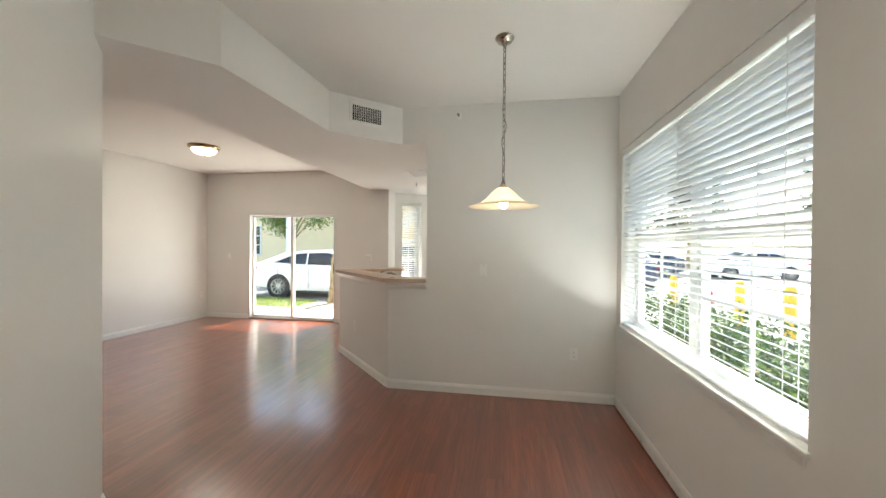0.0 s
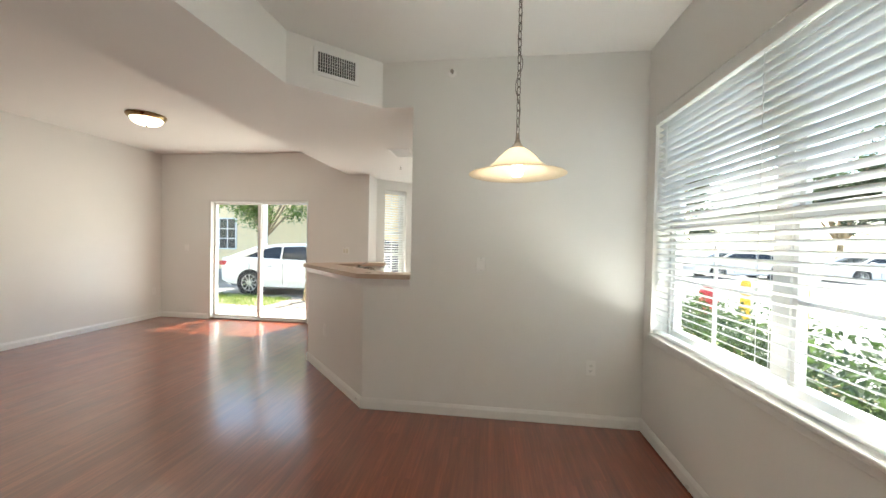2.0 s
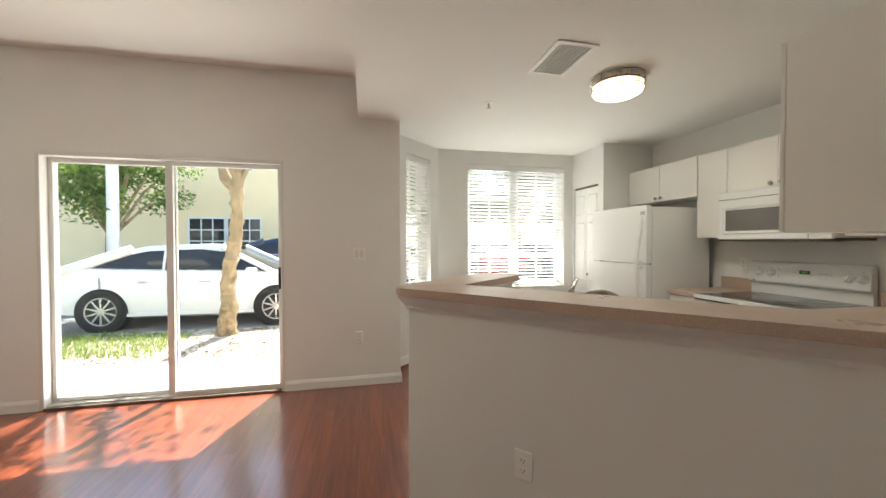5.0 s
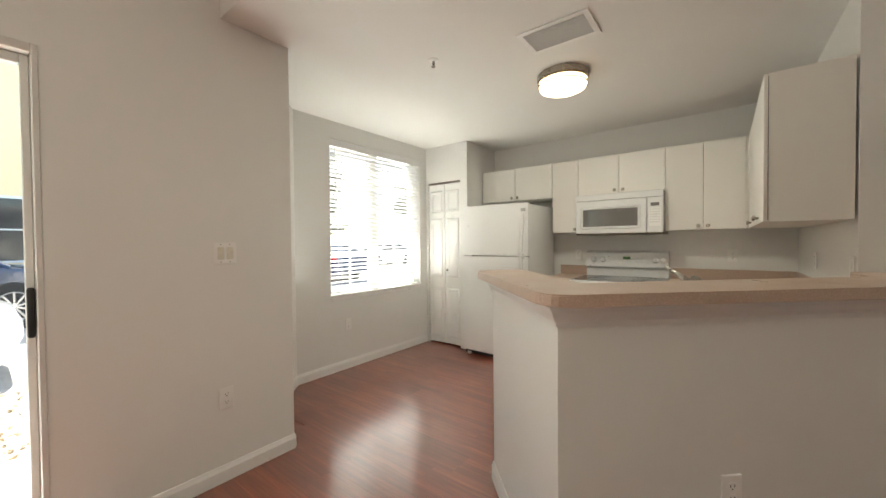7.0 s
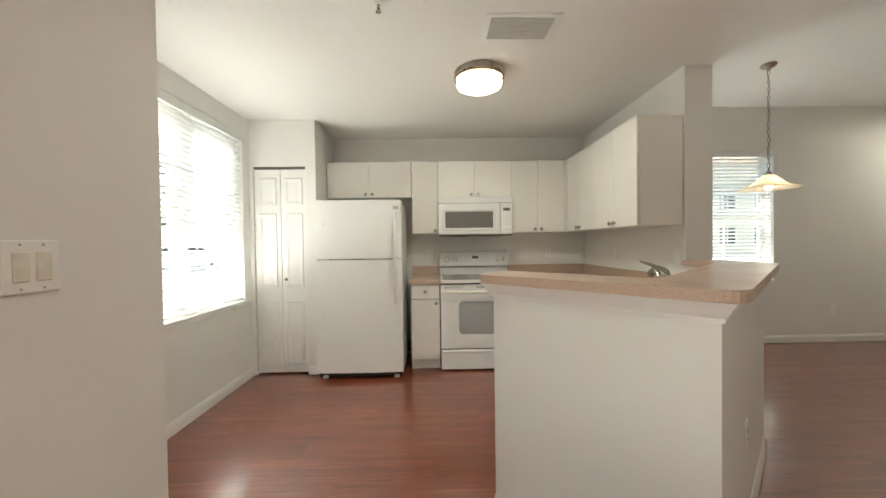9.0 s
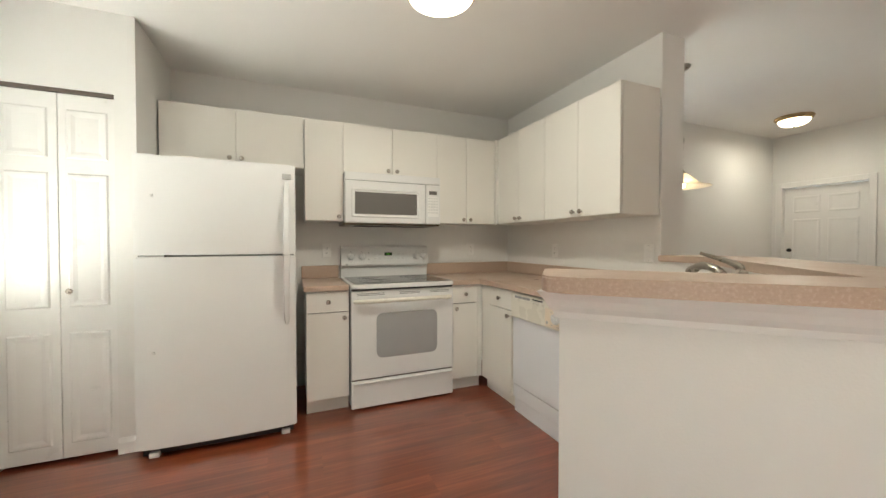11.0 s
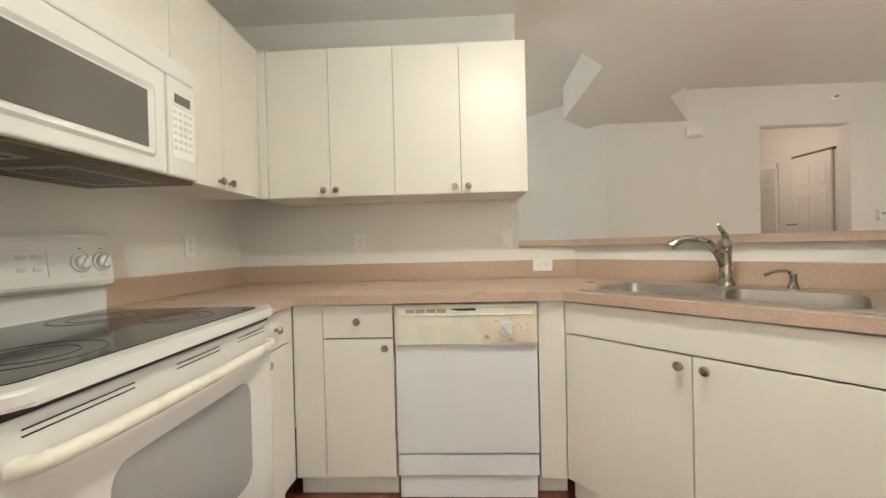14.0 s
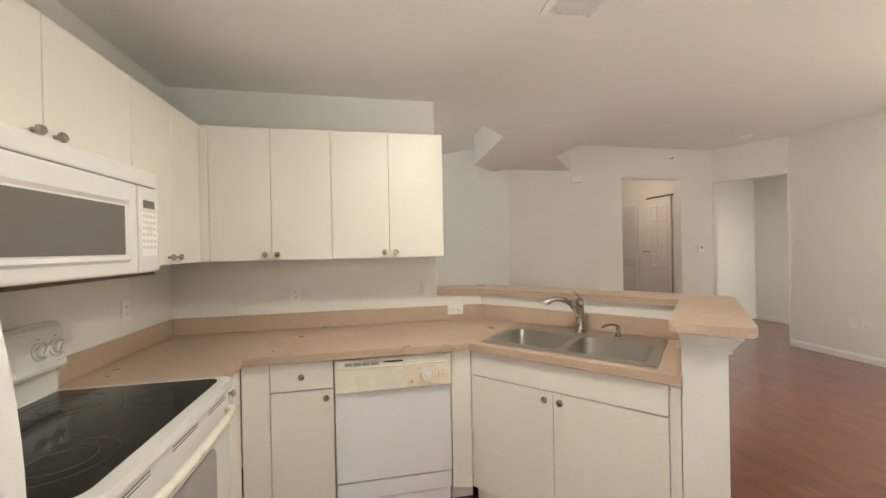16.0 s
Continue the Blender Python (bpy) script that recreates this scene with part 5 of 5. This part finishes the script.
def tree(m, height, trunk_r, crown, clumps, per, size, label, seed, lean=0.1, mat=None, crown_z=None, knobs=0.0):
    rnd = random.Random(seed)
    t = thing("tree", m, label, "tree", "trees")
    bm = bmesh.new()
    z0 = (crown_z or height * 0.45)
    pts = [(lean * k * 0.3 + rnd.uniform(-0.03, 0.03), rnd.uniform(-0.03, 0.03), z0 * k / 6) for k in range(7)]
    pts[0] = (0, 0, -0.1)
    if knobs:
        line = [Vector(p) for p in curve_points(pts, 9)]
        tube(bm, line, trunk_r, 22, [trunk_r * (1.0 - 0.25 * i / len(line) + 0.75 * math.exp(-i / 4.0)) for i in range(len(line))])
        for z, a, r in [(rnd.uniform(0.3, z0), rnd.uniform(0, 6.3), rnd.uniform(0.35, 0.6)) for _ in range(16)]:
            c = Vector((lean * z / z0 * 1.8 + math.cos(a) * trunk_r * 0.85, math.sin(a) * trunk_r * 0.85, z))
            for v in bm.verts:
                k = math.exp(-((v.co - c).length / (trunk_r * 0.45)) ** 2)
                v.co += Vector((math.cos(a), math.sin(a), 0.3)) * trunk_r * r * k
        tube(bm, [(lean * 1.3, 0, z0 * 0.72), (lean * 1.3 - 0.16, -0.05, z0 * 0.77), (lean * 1.3 - 0.22, -0.06, z0 * 0.83)], 0.06, 9, [0.085, 0.06, 0.05])
        for v in bm.verts:
            v.co += Vector((noise.noise(v.co * 16), noise.noise(v.co * 16 + Vector((5, 0, 0))), 0)) * knobs
    else:
        tube(bm, pts, trunk_r, 12, [trunk_r * (1.55 if k == 0 else 1.12 if k == 1 else 1 - 0.05 * k) for k in range(7)])
    tips = []
    for k in range(clumps):
        a = 2.4 * k + rnd.uniform(-0.3, 0.3)
        r = crown * rnd.uniform(0.35, 0.95)
        tip = Vector((pts[-1][0] + r * math.cos(a), r * math.sin(a), rnd.uniform(z0 + 0.4, height)))
        start = Vector(pts[-1]) - Vector((0, 0, rnd.uniform(0, z0 * 0.25)))
        mid = start.lerp(tip, 0.5) + Vector((0, 0, 0.25))
        tube(bm, [start, mid, tip], trunk_r * 0.3, 6, [trunk_r * 0.5, trunk_r * 0.3, trunk_r * 0.1])
        tips += [tip, mid.lerp(tip, 0.5)]
    for v in bm.verts:
        v.co += Vector((noise.noise(v.co * 5), noise.noise(v.co * 5 + Vector((9, 0, 0))), 0)) * trunk_r * 0.22
    part("trunk", bm, M["bark"], t, smooth=True)
    bm = bmesh.new()
    for p in tips:
        k = rnd.uniform(0.6, 1.1) * crown * 0.42
        leaves(bm, rnd, p, (k, k, k * 0.65), per, size)
    me = bpy.data.meshes.new("crown")
    bm.to_mesh(me)
    bm.free()
    me.materials.append(mat or M["leaf"])
    part("crown", me, None, t, "crown of small leaves")
    return t


tree(pose(-4.50, 9.52, GZ), 7.2, 0.102, 2.1, 14, 60, 0.12, "tree with pale knobbly trunk beside the patio", 4, 0.14, crown_z=3.2, knobs=0.042)
tree(pose(-9.0, 14.4, GZ), 5.0, 0.10, 1.7, 16, 260, 0.13, "small leafy tree before a yellow house", 7, 0.05, crown_z=1.9)
tree(pose(-11.5, 12.4, GZ), 5.6, 0.12, 1.8, 14, 240, 0.13, "leafy tree beside the parked car", 8, crown_z=2.0)
for k, (x, y, h) in enumerate(((-1.5, 25, 9), (3.5, 27, 8), (9, 29, 9), (15, 33, 10), (22, 27, 9), (27, 20, 9), (29, 12, 8), (-5.5, 30, 9))):
    tree(pose(x, y, GZ), h, 0.2, 3.2, 16, 240, 0.30, "dark leafy tree beyond the parking lot", 20 + k, mat=M["darkleaf"], crown_z=2.4)
tree(pose(1.0, 21.5, GZ), 7.5, 0.16, 2.6, 16, 220, 0.2, "leafy tree beyond the cars outside the kitchen window", 40, crown_z=2.6)


def hedge(name, x0, x1, y0, y1, h, count, seed, label, mat, size=0.09):
    rnd = random.Random(seed)
    t = thing(name, pose((x0 + x1) / 2, (y0 + y1) / 2, GZ), label, "hedge", "hedges")
    bm, sx, sy = bmesh.new(), (x1 - x0) / 2, (y1 - y0) / 2
    for _ in range(count // 40):
        leaves(bm, rnd, (rnd.uniform(-sx, sx), rnd.uniform(-sy, sy), rnd.uniform(0.2, 0.85) * h), (0.28, 0.28, 0.2), 40, size)
    me = bpy.data.meshes.new("foliage")
    bm.to_mesh(me)
    bm.free()
    me.materials.append(mat)
    part("foliage", me, None, t)
    bm = bmesh.new()
    for k in range(10):
        rod(bm, (rnd.uniform(-sx, sx), rnd.uniform(-sy, sy), 0), (rnd.uniform(-sx, sx), rnd.uniform(-sy, sy), h * 0.7), 0.015, 0.006, 6)
    part("stems", bm, M["bark"], t)


hedge("hedge", 2.3, 3.3, 1.5, 7.0, 0.85, 9000, 1, "clipped green hedge outside the dining window", M["hedgeleaf"])
hedge("hedge", -12.5, -9.2, 10.5, 11.6, 1.9, 7000, 2, "dark green hedge beside the parked car", M["darkleaf"], 0.13)

# yellow house with gridded windows
house = thing("house", pose(0, 0, 0), "yellow stucco apartment house with white gridded windows", "building")
HY = 18.2
part("wall", boxed(-34, -1.8, HY, HY + 8, GZ - 0.1, 6.6), M["yellow"], house, "yellow stucco wall")
part("roof", prism(bmesh.new(), [(HY - 0.5, 6.6), (HY + 4, 8.6), (HY + 8.5, 6.6)], -34.5, -1.3), material("clay_roof_tile", (0.35, 0.14, 0.09), 0.8, vary=0.3, scale=20), house, m=Matrix(((0, 0, 1, 0), (1, 0, 0, 0), (0, 1, 0, 0), (0, 0, 0, 1))))
for x, z0, z1, w in ((-26.5, 0.95, 2.45, 1.35), (-20.5, 0.95, 2.45, 1.35), (-14.4, 0.95, 2.45, 1.35), (-8.65, 1.0, 2.23, 1.15), (-7.36, 1.0, 2.23, 1.1), (-2.9, 0.95, 2.45, 0.9), (-20.5, 5.0, 5.9, 0.8), (-14.4, 5.0, 5.9, 0.8), (-6.97, 4.07, 4.75, 0.43), (-4.72, 4.07, 4.75, 0.43)):
    win = part("window", boxed(x, x + w, HY - 0.03, HY + 0.05, z0, z1), M["carglass"], house)
    for a in ((x - 0.06, x, z0 - 0.06, z1 + 0.06), (x + w, x + w + 0.06, z0 - 0.06, z1 + 0.06), (x, x + w, z1, z1 + 0.06), (x, x + w, z0 - 0.06, z0)):
        part("frame", boxed(a[0], a[1], HY - 0.06, HY - 0.001, a[2], a[3]), M["trim"], win)
    for k in ((1, 2) if w > 1 else (1.5,)):
        part("bar", boxed(x + w * k / 3 - 0.02, x + w * k / 3 + 0.02, HY - 0.05, HY - 0.031, z0, z1), M["trim"], win)
        part("bar", boxed(x, x + w, HY - 0.045, HY - 0.032, z0 + (z1 - z0) * k / 3 - 0.02, z0 + (z1 - z0) * k / 3 + 0.02), M["trim"], win)
part("wall_lamp", lathe(bmesh.new(), [(0, 0.12), (0.1, 0.1), (0.12, 0.0), (0, 0)], 16, pose(-4.25, HY - 0.01, 2.87, 90)), M["grey"], house)


# beige apartment house across the eastern lot
flats = thing("apartment_building", pose(0, 0, 0), "beige stucco apartment building across the parking lot", "building")
M["beige"] = material("beige_stucco", (0.62, 0.54, 0.42), 0.85, vary=0.06, scale=4, bump=0.4, bump_scale=40)
part("wall", boxed(27, 36, -30, -1, GZ - 0.1, 7.6), M["beige"], flats, "beige stucco wall")
part("roof", prism(bmesh.new(), [(26.4, 7.6), (31.5, 10.0), (36.6, 7.6)], -30.5, -0.5), material("brown_roof_tile", (0.30, 0.16, 0.11), 0.8, vary=0.3, scale=20), flats, m=Matrix(((1, 0, 0, 0), (0, 0, 1, 0), (0, 1, 0, 0), (0, 0, 0, 1))))
for z in (0.9, 3.7):
    for k in range(9):
        y = -28.5 + k * 3.0
        win = part("window", boxed(26.97, 27.05, y, y + 1.4, z, z + 1.4), M["carglass"], flats)
        for c in ((y - 0.08, y, z - 0.08, z + 1.48), (y + 1.4, y + 1.48, z - 0.08, z + 1.48), (y, y + 1.4, z + 1.4, z + 1.48), (y, y + 1.4, z - 0.08, z), (y + 0.66, y + 0.74, z, z + 1.4)):
            part("frame", boxed(26.93, 26.965, c[0], c[1], c[2], c[3]), M["trim"], win)
part("band", boxed(26.94, 26.999, -30, -1, 2.95, 3.15), M["trim"], flats)


def car(m, paint, label, kind="car"):
    """A saloon car; x forward, wheels on z = 0, 4.75 m long."""
    t = thing("car", m, label, "car", "parked cars")
    # stations: x, sill, belt line, half width
    st = [(-2.36, 0.45, 0.78, 0.60), (-2.30, 0.32, 0.98, 0.76), (-2.0, 0.24, 1.02, 0.86), (-1.4, 0.20, 1.01, 0.90), (-0.6, 0.19, 0.97, 0.91), (0.3, 0.19, 0.95, 0.91), (1.0, 0.20, 0.93, 0.90), (1.6, 0.22, 0.88, 0.88), (2.1, 0.26, 0.78, 0.80), (2.33, 0.34, 0.66, 0.64), (2.38, 0.42, 0.56, 0.5)]
    bm, rows = bmesh.new(), []
    for x, lo, hi, w in st:
        half = [(w * 0.86, lo), (w * 0.97, lo + 0.06), (w, lo + (hi - lo) * 0.45), (w * 0.985, lo + (hi - lo) * 0.8), (w * 0.94, hi + 0.03), (w * 0.80, hi + 0.055)]
        rows.append([bm.verts.new((x, y, z)) for y, z in half + [(-y, z) for y, z in half[::-1]]])
    k = 12
    for a, b in zip(rows, rows[1:]):
        for i in range(k):
            bm.faces.new((a[i], a[(i + 1) % k], b[(i + 1) % k], b[i]))
    bm.faces.new(rows[0])
    bm.faces.new(rows[-1])
    body = part("body", bm, paint, t, smooth=True)
    gh = [(-1.95, 1.00, 1.03, 0.74), (-1.25, 1.0, 1.30, 0.68), (-0.75, 0.97, 1.42, 0.63), (0.1, 0.95, 1.45, 0.62), (0.45, 0.95, 1.40, 0.62), (1.30, 0.92, 0.95, 0.72)]
    bm, rows = bmesh.new(), []
    for x, lo, hi, w in gh:
        rows.append([bm.verts.new((x, y, z)) for y, z in ((0.80, lo - 0.02), (w * 0.98 + 0.02, hi - 0.03), (w * 0.85, hi), (-w * 0.85, hi), (-w * 0.98 - 0.02, hi - 0.03), (-0.80, lo - 0.02))])
    for a, b in zip(rows, rows[1:]):
        for i in range(5):
            bm.faces.new((a[i], a[i + 1], b[i + 1], b[i]))
    bm.faces.new(rows[0])
    bm.faces.new(rows[-1])
    cabin = part("cabin_glass", bm, M["carglass"], t, "tinted windows", True)
    bm, rows = bmesh.new(), []
    for x, lo, hi, w in gh:
        rows.append([bm.verts.new((x, y, z)) for y, z in ((w * 1.0 + 0.045, hi - 0.085), (w * 0.98, hi + 0.006), (w * 0.5, hi + 0.022), (-w * 0.5, hi + 0.022), (-w * 0.98, hi + 0.006), (-w * 1.0 - 0.045, hi - 0.085))])
    for a, b in zip(rows[1:4], rows[2:5]):
        for i in range(5):
            bm.faces.new((a[i], a[i + 1], b[i + 1], b[i]))
    part("roof", bm, paint, t, smooth=True)
    for s in (1, -1):
        for p, q, r in (((1.33, 0.80 * s, 0.93), (0.42, 0.645 * s, 1.40), 0.05), ((-0.45, 0.845 * s, 0.93), (-0.48, 0.655 * s, 1.42), 0.022), ((-1.98, 0.80 * s, 0.98), (-1.0, 0.66 * s, 1.36), 0.09)):
            part("pillar", rod(bmesh.new(), p, q, r, seg=8), paint, t)
        mi = part("mirror", boxed(0.88, 1.05, 0.90 * s - 0.07, 0.90 * s + 0.07, 0.92, 1.04, 0.03, 2), paint, t)
        part("headlight", boxed(2.0, 2.26, s * 0.66 - 0.08, s * 0.66 + 0.08, 0.60, 0.70, 0.03, 2), M["alu"], t)
        part("tail_light", boxed(-2.34, -2.05, s * 0.745 - 0.06, s * 0.745 + 0.06, 0.80, 0.93, 0.03, 2), M["lens"], t)
        for x in (-0.35, 0.62, -1.35):
            part("door_seam", boxed(x - 0.004, x + 0.004, s * 0.905 - 0.008, s * 0.905 + 0.008, 0.32, 0.9), M["gap"], body)
        part("window_trim", rod(bmesh.new(), (-1.62, 0.815 * s, 1.035), (1.08, 0.825 * s, 0.975), 0.011, seg=6), M["alloy"], body, "bright metal strip below the windows")
        for x in (-0.72, 0.22):
            part("door_handle", boxed(x - 0.09, x + 0.09, s * 0.91 - 0.022, s * 0.91 + 0.022, 0.80, 0.825, 0.008, 2), M["alloy"], body)
        part("sill_strip", boxed(-1.0, 1.0, s * 0.895 - 0.012, s * 0.895 + 0.012, 0.24, 0.29), paint, body)
    for x in (-1.33, 1.37):
        for s in (1, -1):
            y = s * 0.80
            part("wheel_arch", lathe(bmesh.new(), [(0.0, 0.112), (0.37, 0.112), (0.38, 0.105), (0.38, -0.1), (0.0, -0.1)], 32, pose(x, y, 0.335, -90 * s)), M["tyre"], t)
            wh = part("wheel", lathe(bmesh.new(), [(0.20, -0.1), (0.31, -0.1), (0.33, -0.08), (0.335, 0.09), (0.32, 0.122), (0.235, 0.125), (0.225, 0.09)], 36, pose(x, y, 0.335, -90 * s)), M["tyre"], t, "black tyre with alloy rim", True)
            part("rim", lathe(bmesh.new(), [(0.235, 0.125), (0.225, 0.128), (0.21, 0.10), (0.20, 0.04), (0.0, 0.04)], 36, pose(x, y, 0.335, -90 * s)), M["grey"], wh, smooth=True)
            for j in range(10):
                a = 2 * math.pi * j / 10
                bm = boxed(-0.014, 0.014, 0.03, 0.222, 0.095, 0.122, 0.004)
                bmesh.ops.transform(bm, matrix=pose(x, y, 0.335, -90 * s) @ Matrix.Rotation(a, 4, 'Z'), verts=bm.verts)
                part("spoke", bm, M["alloy"], wh)
            part("hub", lathe(bmesh.new(), [(0.0, 0.128), (0.045, 0.126), (0.055, 0.1)], 20, pose(x, y, 0.335, -90 * s)), M["alloy"], wh)
    return t


CZ = GZ - 0.01
car(pose(-5.30, 11.15, CZ), M["carwhite"], "white saloon car parked beyond the patio")
car(pose(-4.2, 15.2, CZ) @ Matrix.Scale(1.12, 4, (0, 0, 1)), M["carblue"], "dark blue car parked before the yellow house")
for k, (x, y, a, c, lab) in enumerate(((13.0, 22.0, 180, "carwhite", "white saloon car in the parking lot"), (7.5, 22.6, 180, "carblue", "dark blue car in the parking lot"), (18.6, 21.0, 180, "carwhite", "white car across the parking lot"),
                                       (-0.2, 17.5, 90, "carwhite", "white car parked outside the kitchen window"), (2.6, 17.8, 90, "carred", "dark red car parked outside the kitchen window"), (5.2, 17.6, 90, "carblue", "dark blue car parked outside the kitchen window"),
                                       (16.5, 9.5, 90, "carwhite", "white car parked beyond the hedge"), (16.3, 5.8, 90, "carblue", "dark car parked beyond the hedge"))):
    car(pose(x, y, CZ, 0, 0, a), M[c], lab)

# fire hydrant and yellow posts
hy = thing("fire_hydrant", pose(4.55, 9.2, GZ), "red fire hydrant by the parking lot", "fire hydrant")
part("barrel", lathe(bmesh.new(), [(0, 0), (0.17, 0), (0.17, 0.04), (0.11, 0.06), (0.105, 0.55), (0.15, 0.57), (0.15, 0.61), (0.12, 0.66), (0.06, 0.74), (0, 0.76)], 24), M["red"], hy, smooth=True)
part("bonnet_nut", rod(bmesh.new(), (0, 0, 0.75), (0, 0, 0.82), 0.03, seg=6), M["red"], hy)
for a in (0, 120, 240):
    part("nozzle", rod(bmesh.new(), (0, 0, 0.42), (0.2 * math.cos(radians(a)), 0.2 * math.sin(radians(a)), 0.42), 0.06, seg=16), M["red"], hy)
for x, y in ((4.2, 9.9), (4.9, 8.6), (5.2, 7.7)):
    bo = thing("bollard", pose(x, y, GZ), "yellow painted steel post by the hydrant", "bollard", "yellow posts")
    part("post", lathe(bmesh.new(), [(0, -0.05), (0.085, -0.05), (0.085, 0.85), (0.06, 0.92), (0, 0.94)], 20), M["yellowpaint"], bo, smooth=True)
pole = thing("lamp_post", pose(-8.1, 13.1, GZ), "pale grey lamp post beyond the car", "lamp post")
part("pole", rod(bmesh.new(), (0, 0, 0), (0, 0, 5.5), 0.13, 0.10, 16), M["alu"], pole)
part("base", boxed(-0.2, 0.2, -0.2, 0.2, -0.02, 0.25, 0.02), M["concrete"], pole)
part("head", boxed(-0.35, 0.35, -0.12, 0.12, 5.5, 5.62, 0.03), M["grey"], pole)

# fallen leaves and grass tufts on the bed
rnd = random.Random(9)
bm = bmesh.new()
for _ in range(2200):
    p = Vector((rnd.uniform(-8, -2.4), rnd.uniform(8.2, 9.9), GZ + 0.03))
    q = Euler((rnd.uniform(-0.4, 0.4), rnd.uniform(-0.4, 0.4), rnd.uniform(0, 6.3))).to_matrix()
    s = rnd.uniform(0.03, 0.08)
    bm.faces.new([bm.verts.new(p + q @ Vector(c) * s) for c in ((-0.5, 0, 0), (0, -0.25, 0.08), (0.5, 0, 0), (0, 0.25, 0.08))])
me = bpy.data.meshes.new("fallen_leaves")
bm.to_mesh(me)
bm.free()
me.materials.append(leaf_material("brown_leaves", (0.10, 0.06, 0.03), (0.38, 0.28, 0.17)))
tagged(new("fallen_leaves", me), "brown fallen leaves scattered on the bed", "leaves", "", "stuff")
bm = bmesh.new()
for _ in range(5200):
    x = rnd.uniform(-9, -5.0)
    p = Vector((x, rnd.uniform(8.7, 9.95) - 0.15 * abs(x + 7), GZ + 0.01))
    a, h = rnd.uniform(0, 6.3), rnd.uniform(0.05, 0.13)
    d = Vector((math.cos(a), math.sin(a), 0))
    bm.faces.new([bm.verts.new(c) for c in (p - d * 0.006, p + d * 0.006, p + Vector((rnd.uniform(-0.04, 0.04), rnd.uniform(-0.04, 0.04), h)))])
me = bpy.data.meshes.new("grass")
bm.to_mesh(me)
bm.free()
me.materials.append(leaf_material("grass_blades", (0.10, 0.18, 0.03), (0.28, 0.36, 0.08)))
tagged(new("grass", me), "sparse green grass tufts under the parked car", "grass", "", "stuff")

# ---- floor planks ----
floor = solid("floor", boxed(-7.6, 1.35, -1.2, 6.94, -0.1, -0.0125), M["floor"], "red-brown wood laminate plank floor", "floor")
part("underlay", boxed(-2.15, 1.3, 6.94, 7.80, -0.1, -0.0125), M["floor"], floor)
PW, PL, plank_meshes = 0.193, 1.25, {}


def plank(x, y0, y1, x1):
    key = (round(y1 - y0, 2), round(x1 - x, 3))
    if key not in plank_meshes:
        bm = boxed(0.0001, key[1] - 0.0001, 0.0001, key[0] - 0.0001, -0.012, 0)
        plank_meshes[key] = mesh_of("plank", bm, M["floor"])
    part("plank", plank_meshes[key], None, floor, m=pose(x, y0, 0))


rng = random.Random(5)
for i in range(46):
    x = -7.6 + i * PW
    x1 = min(x + PW, 1.12)
    top = 7.72 if x > -1.99 else 6.93
    y = -1.15 if x > -0.95 else (-0.3 if -5.5 < x < -3 else 0.9)
    first = round(rng.uniform(0.2, 1.25), 2)
    while y < top - 0.02:
        y1 = min(y + first, top)
        plank(x, y, y1, x1)
        y, first = y1, PL
